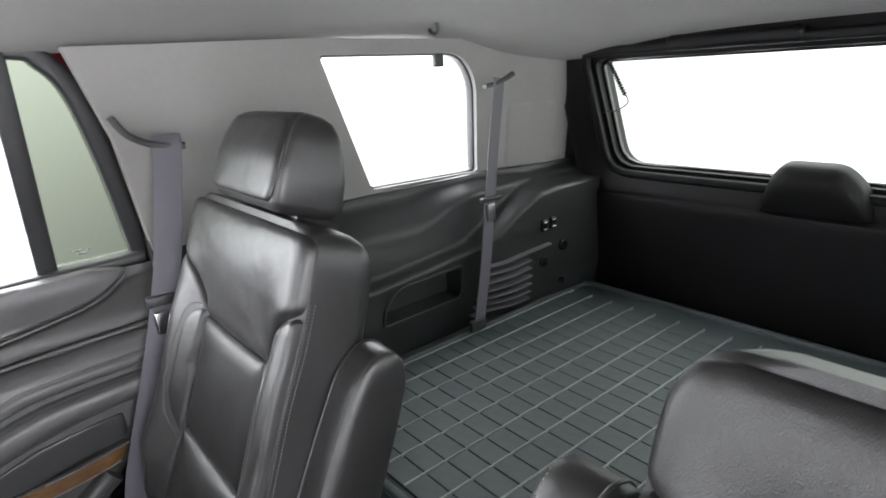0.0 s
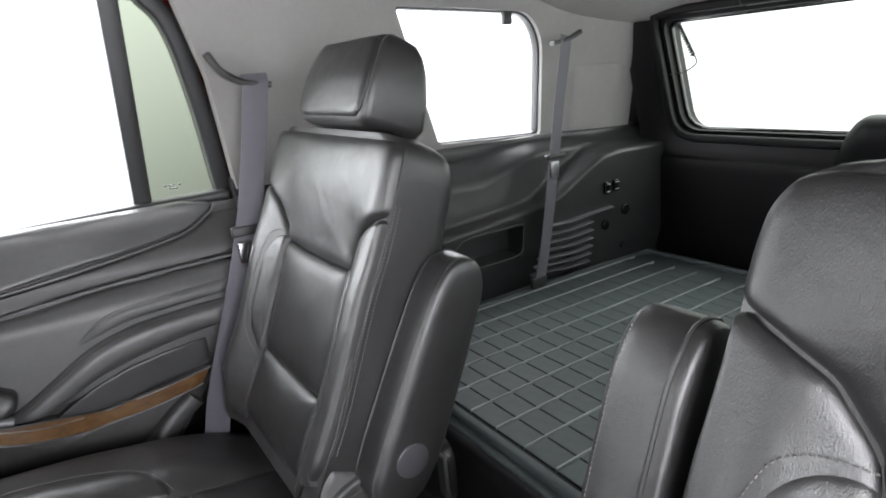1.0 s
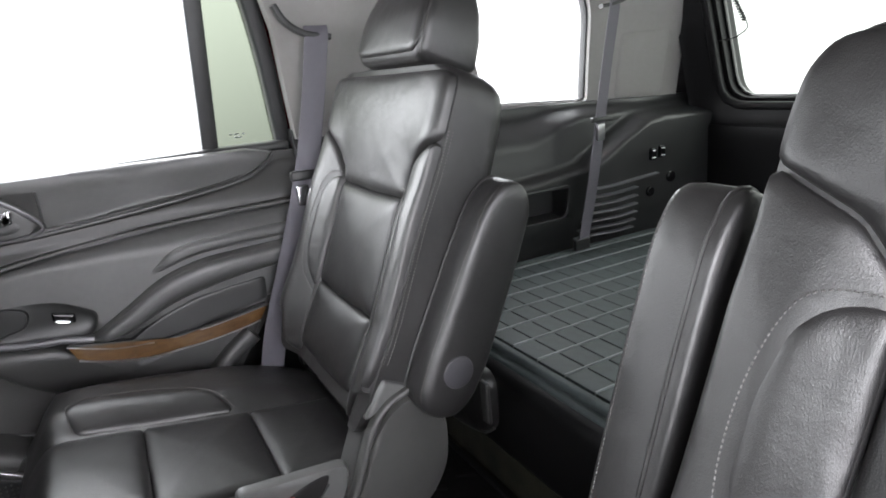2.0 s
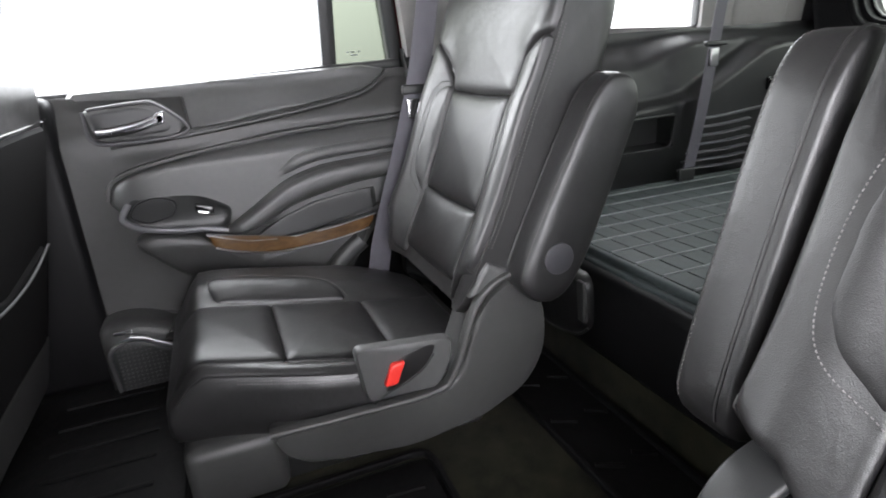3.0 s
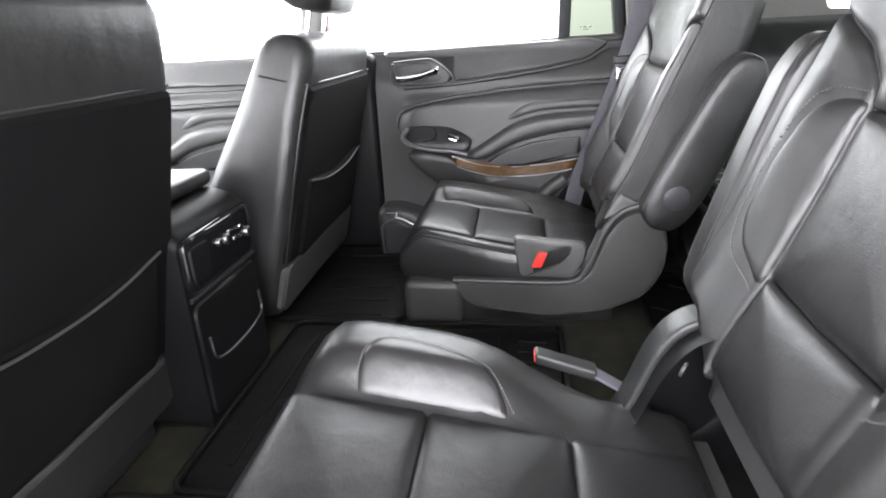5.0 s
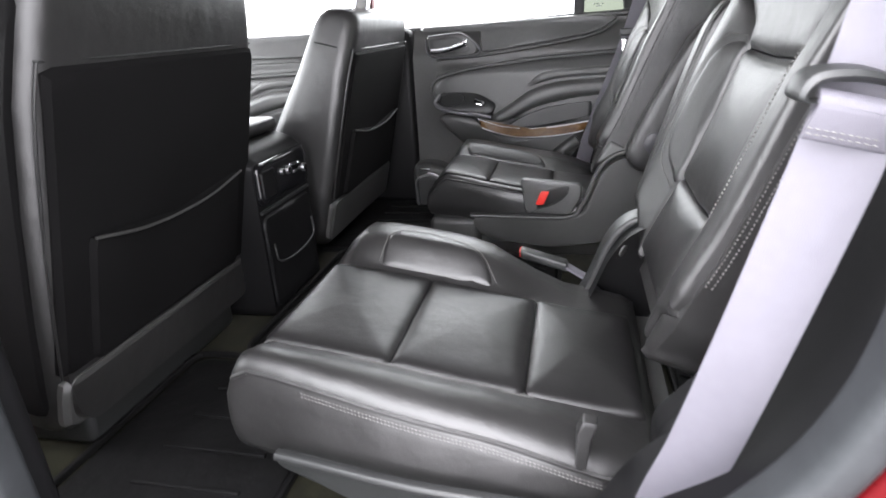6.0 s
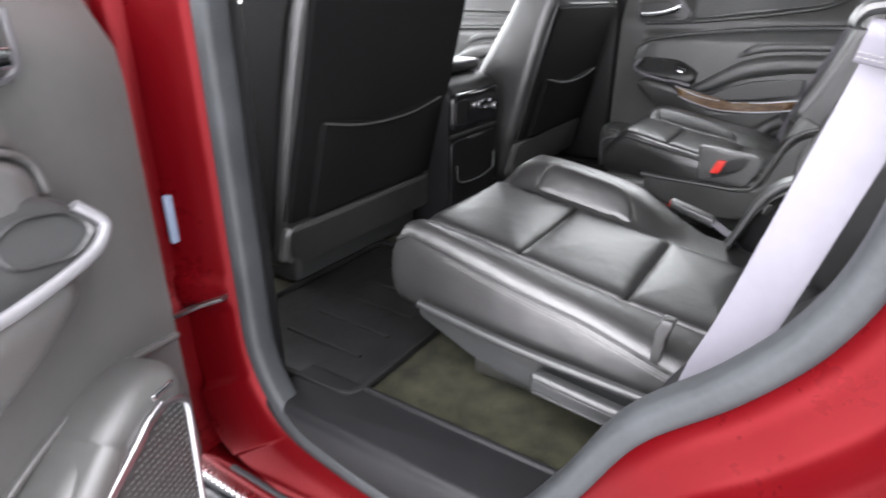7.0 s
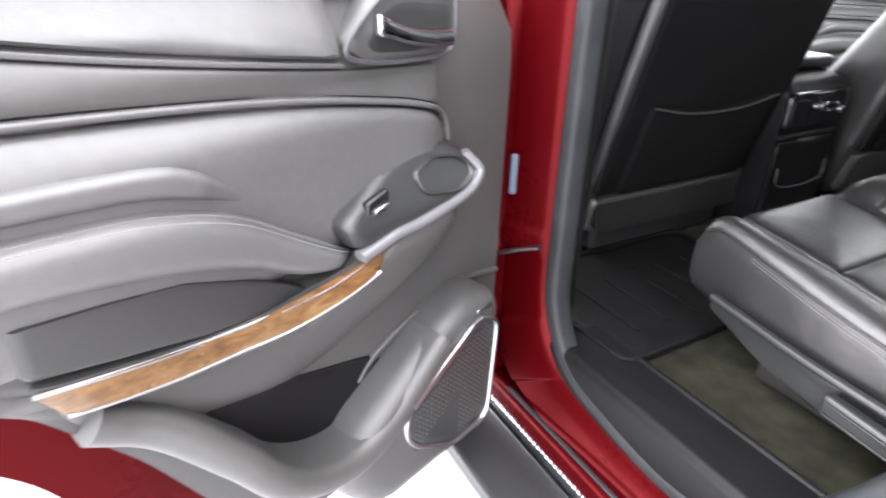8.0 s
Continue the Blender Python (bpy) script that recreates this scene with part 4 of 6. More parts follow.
    rbox(bm, -0.017, -0.009, 0.13, 0.29, -0.003, 0.003, 0.002, 2, f=lambda p: Vector((xo - i * (0.028 - p.x - 0.006), p.y, 0.668 + p.z - (p.y - 0.2) * 0.10)))
    lever = part("fold_lever", bm, PLASTIC_DARK, seat, "ribbed dark grey fold lever")
    for dz in (-0.009, 0.009):
        bm = B()
        rbox(bm, -0.003, 0.003, 0.128, 0.292, -0.0022, 0.0022, 0.0015, 2, f=lambda p: Vector((xo - i * 0.041 + p.x, p.y, 0.668 + dz + p.z - (p.y - 0.2) * 0.10)))
        part("rib", bm, PLASTIC_DARK, lever)
    # backrest
    th = radians(lean)
    py, pz = by, 0.850
    up, back = Vector((0, math.sin(th), math.cos(th))), Vector((0, math.cos(th), -math.sin(th)))
    P = lambda a, b, c: Vector((bx + a, py, pz)) + up * b + back * c
    full, taper = 0.222, 0.0 if inner > 0 else 0.112
    hw = lambda b: full - 0.012 * sm(0.03, 0.0, b) - taper * (0.5 * sm(0.066, 0.040, b) + 0.5 * sm(0.05, -0.06, b)) - corner * (1 - math.sqrt(max(0.0, 1 - max(0.0, (b - 0.532 + corner) / corner) ** 2)))
    ho = lambda b: hw(b) + taper * (0.5 * sm(0.066, 0.040, b) + 0.5 * sm(0.05, -0.06, b))      # the outer side runs straight down
    cf = lambda a, b: -0.030 * sm(m - 0.005, m + 0.075, abs(a)) * (1 - sm(0.30, 0.50, b)) - 0.010 * sm(0.16, 0.02, b) - 0.026 * sm(0.33, 0.50, b)
    m = mid
    bm = B()
    rings = []
    for b, k, c1, r in ((-0.03, 0.90, 0.07, 0.02), (-0.015, 0.97, 0.085, 0.022), (0.0, 0.99, 0.092, 0.024), (0.03, 1, 0.095, 0.024), (0.042, 1, 0.095, 0.024), (0.050, 1, 0.095, 0.024), (0.058, 1, 0.095, 0.024), (0.068, 1, 0.096, 0.025), (0.12, 1, 0.097, 0.026), (0.24, 1, 0.097, 0.026), (0.34, 1, 0.094, 0.028), (0.40, 1, 0.090, 0.030),
                        (0.45, 1, 0.087, 0.032), (0.475, 1, 0.084, 0.032), (0.495, 1, 0.079, 0.030), (0.510, 1, 0.071, 0.026), (0.520, 1, 0.060, 0.022), (0.527, 0.985, 0.046, 0.016), (0.531, 0.96, 0.028, 0.010)):
        w0, w = max(hw(b), 0.12) * k, max(ho(b), 0.12) * k
        ring = []
        for q in range(21):
            a = -w0 + (w0 + w) * q / 20
            e = max(0.0, (abs(a) - (w if a > 0 else w0) + 0.010) / 0.010)
            ring.append(P(a, b, cf(a, b) + 0.001 + 0.009 * (1 - math.sqrt(max(0.0, 1 - e * e)))))
        for q in range(6):
            t = radians(90 * q / 5)
            ring.append(P(w - r + r * math.cos(t), b, c1 - r + r * math.sin(t)))
        for q in range(6):
            t = radians(90 + 90 * q / 5)
            ring.append(P(-w0 + r + r * math.cos(t), b, c1 - r + r * math.sin(t)))
        rings.append(ring)
    loft(bm, rings)
    rest = part("backrest", bm, LEATHER, seat, "black leather backrest shell", angle=60)
    fb = lambda a, b, h: P(a, b, cf(a, b) - h)
    W = lambda b: hw(b) - 0.003
    for b0, b1, lb in ((0.0, 0.128, "perforated lower insert"), (0.128, 0.328, "perforated middle insert")):
        bm = B()
        pad(bm, [(-m, b0), (0, b0 - 0.004), (m, b0), (m, b1), (0, b1 - 0.004), (-m, b1)], fb, 0.010, 0.026, 0.03, dome=0.006, round_=0.005)
        part("back_panel", bm, LEATHER_PERF, rest, lb)
    bm = B()
    top = [(-m, 0.328), (0, 0.324), (m, 0.328), (m + 0.006, 0.354), (m + 0.036, 0.392), (W(0.42), 0.424), (W(0.46), 0.46), (W(0.49), 0.49), (W(0.505), 0.505), (W(0.515), 0.515), (W(0.522) - 0.01, 0.521)]
    top += [(-a, b) for a, b in top[:2:-1]] + [(-m - 0.006, 0.354)]
    pad(bm, top, fb, 0.010, 0.024, 0.02, centre=(0, 0.43), round_=0.010, n=150, rings=12, dome=0.005)
    part("shoulder_panel", bm, LEATHER, rest, "smooth leather shoulder panel")
    for q in (-1, 1):
        bm = B()
        W = lambda b: (hw(b) if q < 0 else ho(b)) - 0.003
        bol = [(q * (m + 0.006), 0.350), (q * m, 0.326), (q * m, 0.20), (q * m, 0.10), (q * m, -0.02), (q * min(0.165, W(-0.02)), -0.02), (q * min(0.185, W(0.03)), 0.03), (q * W(0.045), 0.045), (q * (W(0.056) - 0.006), 0.050), (q * W(0.068), 0.066), (q * W(0.10), 0.10), (q * W(0.2), 0.2), (q * W(0.3), 0.30), (q * W(0.42), 0.420), (q * (m + 0.036), 0.388)]
        pad(bm, bol, fb, 0.008, 0.016, 0.03, centre=(q * 0.172, 0.20), round_=0.010, n=140, rings=12, dome=0.003)
        part("back_bolster", bm, LEATHER, rest, "smooth leather side bolster")
        roll = [(m + 0.002, 0.338), (m + 0.5 * leaf, 0.334), (m + 0.80 * leaf, 0.312), (m + leaf, 0.25), (m + 0.97 * leaf, 0.175), (m + 0.70 * leaf, 0.138), (m + 0.002, 0.108)]
        bm = B()
        pad(bm, [(q * a, b) for a, b in roll], lambda a, b, h: fb(a, b, 0.005 + h), 0.007, 0.018, 0.02, centre=(q * (m + 0.4 * leaf), 0.235), round_=0.014, n=100, rings=9, dome=0.004)
        part("bolster_roll", bm, LEATHER, rest, "sewn inner leaf of the bolster")
        bm = B()
        line = curve([(q * (a + 0.0045 * (a > m + 0.01)), b + 0.005 * ((b > 0.3) - (b < 0.15))) for a, b in roll], 8)
        stitches(bm, [fb(p.x, p.y, 0.0112) for p in line], (0, -1, 0), r=0.0008)
        tagged(part("stitching", bm, THREAD, rest, "curved grey bolster stitching"), kind="stuff")
        for off in (0.0, 0.007):
            bm = B()
            stitches(bm, [P(q * (hw(b) + 0.0003), b, cf(hw(b), b) + 0.012 + off) for b in [0.09 + 0.035 * k for k in range(11)]], (q, 0, 0), r=0.0007)
            tagged(part("stitching", bm, THREAD, rest, "grey edge stitching"), kind="stuff")
    bm = B()
    stitches(bm, [P(a, 0.5285 - 0.012 * (a / 0.16) ** 6, -0.018) for a in [-0.16 + 0.032 * k for k in range(11)]], (0, -0.5, 1), r=0.0006)
    tagged(part("stitching", bm, THREAD, rest, "grey top-edge stitching"), kind="stuff")
    if i < 0:
        bm = B()
        tube(bm, [P(-hw(b) - 0.001, b, cf(hw(b), b) + 0.006) for b in [0.075 - 0.0035 * k for k in range(27)]], 0.0026, (0, -1, 0), n=6)
        part("piping", bm, LEATHER, rest, "rolled lower edge of the bolster")
        bm = B()
        disc(bm, P(-0.112, -0.016, -0.040), (-0.5, -0.8, 0.3), 0.010, 0.004, 24)
        part("pivot_cap", bm, PLASTIC, seat, "small round grey cap")
    if i < 0:
        bm = B()
        pad(bm, [(0.269, 0.744), (0.269, 0.796), (0.276, 0.812), (0.292, 0.810), (0.287, 0.792), (0.281, 0.746)], lambda u, v, h: Vector((cx + hc(u) + 0.0005 + h, u, v)), 0.0035, 0.003, 0.012, centre=(0.277, 0.785), round_=0.003, n=60, rings=6)
        part("cushion_tab", bm, LEATHER, cushion, "folded leather tab at the rear corner")
    # recliner cover at the outer side
    bm = B()
    pad(bm, [(0.352, 0.800), (0.352, 0.745), (0.42, 0.70), (0.475, 0.77), (0.47, 0.85), (0.42, 0.885)], lambda u, v, h: Vector((xo + i * 0.016 - i * h, u, v)), 0.012, 0.012, 0.03, centre=(0.385, 0.80), round_=0.015, n=90)
    part("recliner_cover", bm, BLACK_TRIM, seat, "black plastic recliner cover")
    # headrest
    bm = B()
    rings = []
    hb0 = 0.536
    hx = 0.012 if i > 0 else 0.045
    for b, w, c0, c1, r in ((0, 0.100, -0.026, 0.045, 0.012), (0.005, 0.114, -0.038, 0.058, 0.014), (0.018, 0.119, -0.044, 0.066, 0.015), (0.06, 0.119, -0.046, 0.062, 0.015), (0.10, 0.115, -0.042, 0.052, 0.015), (0.122, 0.109, -0.036, 0.044, 0.015), (0.136, 0.100, -0.026, 0.034, 0.013), (0.143, 0.085, -0.012, 0.022, 0.010)):
        rings.append([P(a + hx, hb0 + b, c) for a, c in rrect(-w, w, c0, c1, r, 6)])
    loft(bm, rings)
    head = part("headrest", bm, LEATHER, seat, "black leather headrest", angle=60)
    bm = B()
    face = fillet([(-0.110, 0.012), (0.110, 0.012), (0.113, 0.06), (0.108, 0.10), (0.094, 0.132), (-0.094, 0.132), (-0.108, 0.10), (-0.113, 0.06)], 0.02)
    pad(bm, face, lambda a, b, h: P(a + hx, hb0 + b, -0.0455 + 0.012 * sm(0.06, 0.14, b) + 0.010 * sm(0.02, -0.01, b) - h), 0.004, 0.012, 0.004, centre=(0, 0.07), round_=0.004, n=96, rings=8, dome=0.004)
    part("face_panel", bm, LEATHER, head, "flat front panel of the headrest")
    for q in (-1, 1):
        bm = B()
        pts = [(q * 0.112, 0.010, -0.036), (q * 0.1185, 0.025, -0.0405), (q * 0.1195, 0.06, -0.0425), (q * 0.1155, 0.10, -0.0385), (q * 0.109, 0.122, -0.0325), (q * 0.099, 0.137, -0.020), (q * 0.088, 0.1435, -0.004)]
        stitches(bm, [P(a + hx, hb0 + b, c - 0.0006) for a, b, c in curve(pts, 5)], (q * 0.5, -0.8, 0), r=0.0007)
        tagged(part("stitching", bm, THREAD, head), kind="stuff")
        bm = B()
        tube(bm, [P(q * 0.06, 0.50, 0.03), P(q * 0.06, 0.56, 0.02)], 0.006, (1, 0, 0))
        part("headrest_post", bm, CHROME, seat)
    # folding armrest, raised against the backrest
    ai = arm_in
    at = radians(arm_lean)
    au, ab = Vector((0, math.sin(at), math.cos(at))), Vector((0, math.cos(at), -math.sin(at)))
    A = lambda a, b, c: Vector((bx + a, arm_y, 0.905)) + au * b * arm_long + ab * c
    bm = B()
    ol = [(-0.004, -0.004), (-0.006, 0.05), (-0.003, 0.20), (0.002, 0.285), (0.020, 0.328), (0.06, 0.332), (0.084, 0.300), (0.092, 0.20), (0.097, 0.06), (0.090, 0.0), (0.070, -0.030), (0.036, -0.036), (0.010, -0.026)]
    ol = resample(fillet(ol, 0.02), 72)
    cc = Vector((0.044, 0.15))
    rings = []
    for d, k in ((0.0, 0.90), (0.004, 0.965), (0.014, 1.0), (0.055, 1.0), (0.066, 0.975), (0.072, 0.93), (0.075, 0.86), (0.077, 0.6), (0.0775, 0.2)):
        rings.append([A(ai + i * d * arm_w, cc.y + (p.y - cc.y) * (1 - (1 - k) * 0.30), cc.x + (p.x - cc.x) * k) for p in ol])
    loft(bm, rings)
    arm = part("armrest", bm, LEATHER, seat, "padded leather armrest folded up beside the backrest", angle=60)
    bm = B()
    tube(bm, [A(ai + i * 0.0135 * arm_w, cc.y + (p.y - cc.y), cc.x + (p.x - cc.x)) for p in ol[:60]], 0.0022, (i, 0, 0), n=6)
    part("piping", bm, LEATHER, arm, "rolled piping along the edge")
    for d, k in ((0.067, 0.972),):
        bm = B()
        stitches(bm, [A(ai + i * d * arm_w, cc.y + (p.y - cc.y) * (1 - (1 - k) * 0.3), cc.x + (p.x - cc.x) * k) for p in ol[:60]], (i, 0, 0), r=0.0006)
        tagged(part("stitching", bm, THREAD, arm), kind="stuff")
    bm = B()
    disc(bm, A(ai + i * 0.0755 * arm_w, 0.042, 0.044), (i, 0, 0), 0.0250, 0.004, 32)
    part("pivot_cap", bm, LENS_GREY, arm, "round grey pivot cap")
    return seat


captain_chair(-0.520, 0.026, 0.030, 0, 0.038, 0.127, 0.048, -0.492, 0.345, 21.0, (-0.045, 0.192), 1, 0.214, 0.84, 0.390, 25.0, 1.0, "black leather captain chair with raised armrest, passenger side")
captain_chair(0.455, 0.0, 0.048, 1, 0.060, 0.116, 0.066, 0.402, 0.388, 20.0, (-0.125, 0.140), -1, -0.234, 0.90, 0.385, 15.5, 1.06, "black leather captain chair beside the open door, belt hanging in front")

# buckle stalk of the driver-side chair
bk = thing("belt_buckle", "grey seat-belt buckle lying on a stalk beside the cushion", "buckle")
bm = B()
rbox(bm, -0.014, 0.014, -0.045, 0.045, -0.009, 0.009, 0.005, f=lambda p: Vector((0.178 + p.x + p.y * 0.10, 0.210 + p.y, 0.785 + p.z - p.y * 0.25)))
part("housing", bm, PLASTIC_DARK, bk)
bm = B()
rbox(bm, -0.011, 0.011, -0.003, 0.0, -0.006, 0.006, 0.0012, f=lambda p: Vector((0.1735 + p.x, 0.167 + p.y, 0.796 + p.z)))
part("release_button", bm, BUCKLE_RED, bk, "red release button")
bm = B()
sweep(bm, [Vector((0.183, 0.252, 0.774)), Vector((0.19, 0.30, 0.748)), Vector((0.205, 0.34, 0.70))], flat(0.026, 0.005), (0, 0, 1))
part("stalk", bm, BELT, bk)


# ---- front seats ----
def front_seat(cx, ya, top, seam_z, low_z, label):
    seat = thing("front_seat", label, "seat", "front seats")
    th = math.atan(0.25)
    up, back = Vector((0, math.sin(th), math.cos(th))), Vector((0, math.cos(th), -math.sin(th)))
    z0 = 0.63
    y0 = ya + 0.25 * (z0 - 0.95)
    P = lambda a, b, c: Vector((cx + a, y0, z0)) + up * b + back * c
    L = (top - z0) / math.cos(th)
    hw = lambda b: 0.268 + 0.012 * math.sin(math.pi * min(1, b / L)) - 0.022 * sm(L * 0.70, L, b)
    bm = B()
    rings = []
    for f, k, c0, c1 in ((0.0, 0.92, -0.17, -0.02), (0.03, 0.98, -0.20, -0.012), (0.10, 1, -0.225, -0.006), (0.3, 1, -0.225, -0.004), (0.55, 1, -0.18, -0.004), (0.75, 1, -0.143, -0.004), (0.88, 1, -0.128, -0.004), (0.93, 0.995, -0.122, -0.005), (0.965, 0.985, -0.112, -0.008), (0.985, 0.965, -0.100, -0.014), (0.996, 0.935, -0.085, -0.024), (1.0, 0.89, -0.07, -0.038)):
        w = hw(f * L) * k
        rings.append([P(a, f * L, c) for a, c in rrect(-w, w, c0, c1, 0.038, 7)])
    loft(bm, rings)
    rest = part("backrest", bm, LEATHER, seat, "black leather backrest", angle=60)
    seam = (seam_z - z0) / math.cos(th)
    if cx > 0:
        # shade between seat and pillar, painted as a black pad over the leather
        bm = B()
        pad(bm, [(-0.026, 0.05), (-0.026, L * 0.94), (-0.112, L * 0.94), (-0.138, L * 0.75), (-0.172, L * 0.55), (-0.212, L * 0.3), (-0.205, 0.05)], lambda u, v, h: P(hw(v) - 0.001 + h, v, u), 0.005, 0.010, 0.004, round_=0.02, n=90, rings=6)
        part("side_shade", bm, FABRIC_BLACK, rest, "black pad painting the shade on the side of the backrest")
    fb = lambda a, b, h: P(a, b, -0.004 + h)
    low = (low_z - z0) / math.cos(th)
    bm = B()
    wt, wl = hw(seam) - 0.018, hw(low) - 0.012
    pad(bm, [(-wl, low), (wl, low), (wt, seam - 0.006), (-wt, seam - 0.006)], fb, 0.007, 0.012, 0.01, round_=0.012, n=100)
    bp = part("back_cloth", bm, FABRIC_BLACK, seat, "matt black seatback panel")
    # cap seam
    bm = B()
    wr = hw(seam) + 0.001
    path = [P(-wr - 0.001, seam, -0.10), P(-wr - 0.001, seam, -0.05), P(-wr + 0.02, seam, -0.008), P(-0.1, seam, -0.003), P(0.1, seam, -0.003), P(wr - 0.02, seam, -0.008), P(wr + 0.001, seam, -0.05), P(wr + 0.001, seam, -0.10)]
    tube(bm, path, 0.0022, (0, 0, 1), n=6)
    part("cap_seam", bm, PLASTIC_DARK, rest, "dark sewn seam under the leather cap")
    for q in (-1, 1) if cx < 0 else (1,):
        bm = B()
        tube(bm, [P(q * (hw(b) - 0.014), b, -0.0045) for b in [low + (seam - low) * k / 10 for k in range(11)]], 0.002, (0, 1, 0), n=6)
        part("side_piping", bm, LEATHER, rest)
    # map pocket
    bm = B()
    pb = (0.945 - z0) / math.cos(th)
    fp = lambda a, b, h: P(a, b, 0.004 + h)
    pad(bm, [(-wl + 0.055, low + 0.004), (wl - 0.055, low + 0.004), (wl - 0.062, pb + 0.015), (0.0, pb - 0.010), (-wl + 0.062, pb + 0.015)], fp, 0.009, 0.014, 0.006, round_=0.010, n=80)
    pk = part("map_pocket", bm, FABRIC_BLACK, seat, "black cloth map pocket")
    bm = B()
    tube(bm, curve([P(-wl + 0.064, pb + 0.016, 0.014), P(-0.1, pb - 0.002, 0.017), P(0.0, pb - 0.007, 0.018), P(0.1, pb - 0.002, 0.017), P(wl - 0.064, pb + 0.016, 0.014)], 6), 0.0024, (0, 1, 0), n=6)
    part("pocket_hem", bm, PLASTIC, pk, "grey elastic hem")
    bm = B()
    pad(bm, [(-wl - 0.004, 0.03), (wl + 0.004, 0.03), (wl, low - 0.004), (-wl, low - 0.004)], fb, 0.008, 0.014, 0.01, round_=0.02, n=80)
    part("lower_trim", bm, PLASTIC, seat, "grey plastic lower back cover")
    # cushion and base ahead of it
    bm = B()
    rings = [[Vector((cx + x, y, z)) for x, z in rrect(-0.26 * k, 0.26 * k, a, b, 0.04, 5)] for y, a, b, k in ((-1.02, 0.76, 0.86, 0.9), (-0.98, 0.70, 0.89, 0.98), (-0.80, 0.68, 0.885, 1), (-0.55, 0.66, 0.86, 1), (-0.47, 0.66, 0.84, 0.97))]
    loft(bm, rings)
    part("cushion", bm, LEATHER, seat, "black leather front cushion", angle=60)
    bm = B()
    rbox(bm, cx - 0.22, cx + 0.22, -0.92, -0.50, 0.588, 0.70, 0.02)
    part("seat_base", bm, PLASTIC_DARK, seat)
    # headrest on two posts
    bm = B()
    rings = []
    hb0 = L + 0.045
    for b, w, c0, c1 in ((0, 0.10, -0.115, -0.042), (0.01, 0.125, -0.133, -0.026), (0.04, 0.135, -0.14, -0.020), (0.10, 0.134, -0.138, -0.022), (0.15, 0.125, -0.13, -0.033), (0.17, 0.10, -0.112, -0.048)):
        rings.append([P(a, hb0 + b, c) for a, c in rrect(-w, w, c0, c1, 0.045, 6)])
    loft(bm, rings)
    part("headrest", bm, LEATHER, seat, "black leather headrest on steel posts", angle=60)
    for q in (-1, 1):
        bm = B()
        tube(bm, [P(q * 0.06, L - 0.03, -0.08), P(q * 0.06, hb0 + 0.02, -0.082)], 0.006, (1, 0, 0))
        part("headrest_post", bm, CHROME, seat)
    return seat


front_seat(-0.475, -0.33, 1.247, 1.163, 0.775, "black leather front passenger seat with dark seatback")
front_seat(0.365, -0.42, 1.315, 1.197, 0.752, "black leather driver seat with dark seatback and map pocket")

# ---- centre console ----
con = thing("centre_console", "dark centre console with rear climate controls", "console")
bm = B()
rings = []
for y, z0, z1, k, r in ((-1.45, 0.588, 0.92, 0.9, 0.03), (-0.95, 0.588, 0.98, 1, 0.03), (-0.60, 0.588, 0.995, 1, 0.03), (-0.46, 0.588, 0.99, 1, 0.03), (-0.425, 0.588, 0.978, 1, 0.03), (-0.405, 0.588, 0.96, 0.98, 0.025)):
    rings.append([Vector((0.0 + x, y, z)) for x, z in rrect(-0.13 * k, 0.13 * k, z0, z1, r, 5)])
loft(bm, rings)
part("body", bm, BLACK_TRIM, con, "satin black console body", angle=50)
bm = B()
rbox(bm, -0.124, 0.124, -0.95, -0.46, 0.992, 1.024, 0.014)
part("lid", bm, LEATHER, con, "pale-lit leather console lid")
cf_ = lambda u, v, h: Vector((u, -0.405 + h, v))
bm = B()
pad(bm, [(-0.122, 0.860), (0.122, 0.860), (0.122, 0.955), (-0.122, 0.955)], cf_, 0.010, 0.010, 0.01, round_=0.02)
fascia = part("control_fascia", bm, PLASTIC_GLOSS, con, "black fascia with climate knobs")
for x, z, r in ((-0.092, 0.902, 0.010), (-0.010, 0.915, 0.010), (0.018, 0.918, 0.007)):
    bm = B()
    disc(bm, (x, -0.396, z), (0, 1, 0), r, 0.008, 24)
    part("knob", bm, STEEL, fascia, "small bright-ringed knob")
    bm = B()
    disc(bm, (x, -0.388, z), (0, 1, 0), r * 0.72, 0.002, 20, 0.001)
    part("knob_face", bm, PLASTIC_GLOSS, fascia)
for k, (x, z) in enumerate(((-0.070, 0.920), (-0.056, 0.921), (-0.042, 0.922), (-0.028, 0.923), (-0.070, 0.902), (-0.056, 0.903), (-0.042, 0.904), (-0.028, 0.905))):
    bm = B()
    rbox(bm, x - 0.005, x + 0.005, -0.397, -0.392, z - 0.004, z + 0.003, 0.0015, 2)
    part("button", bm, CHROME if k % 3 == 0 else PLASTIC_GLOSS, fascia, "small pale button")
bm = B()
pad(bm, [(0.050, 0.875), (0.112, 0.875), (0.112, 0.938), (0.050, 0.938)], lambda u, v, h: Vector((u, -0.396 + h, v)), 0.004, 0.004, 0.004, round_=0.008, n=40, rings=4)
part("socket_door", bm, BLACK_TRIM, fascia, "square socket door")
bm = B()
sweep(bm, [Vector((x, -0.403, 0.848)) for x in (-0.12, 0.0, 0.12)], rrect(-0.004, 0.004, -0.004, 0.004, 0.002, 2), (0, 0, 1))
part("joint_line", bm, PLASTIC_DARK, con)
bm = B()
pad(bm, [(-0.118, 0.615), (0.118, 0.615), (0.118, 0.836), (-0.118, 0.836)], cf_, 0.006, 0.012, 0.004, round_=0.02)
bin_ = part("rear_bin", bm, BLACK_TRIM, con, "drop-down rear bin")
bm = B()
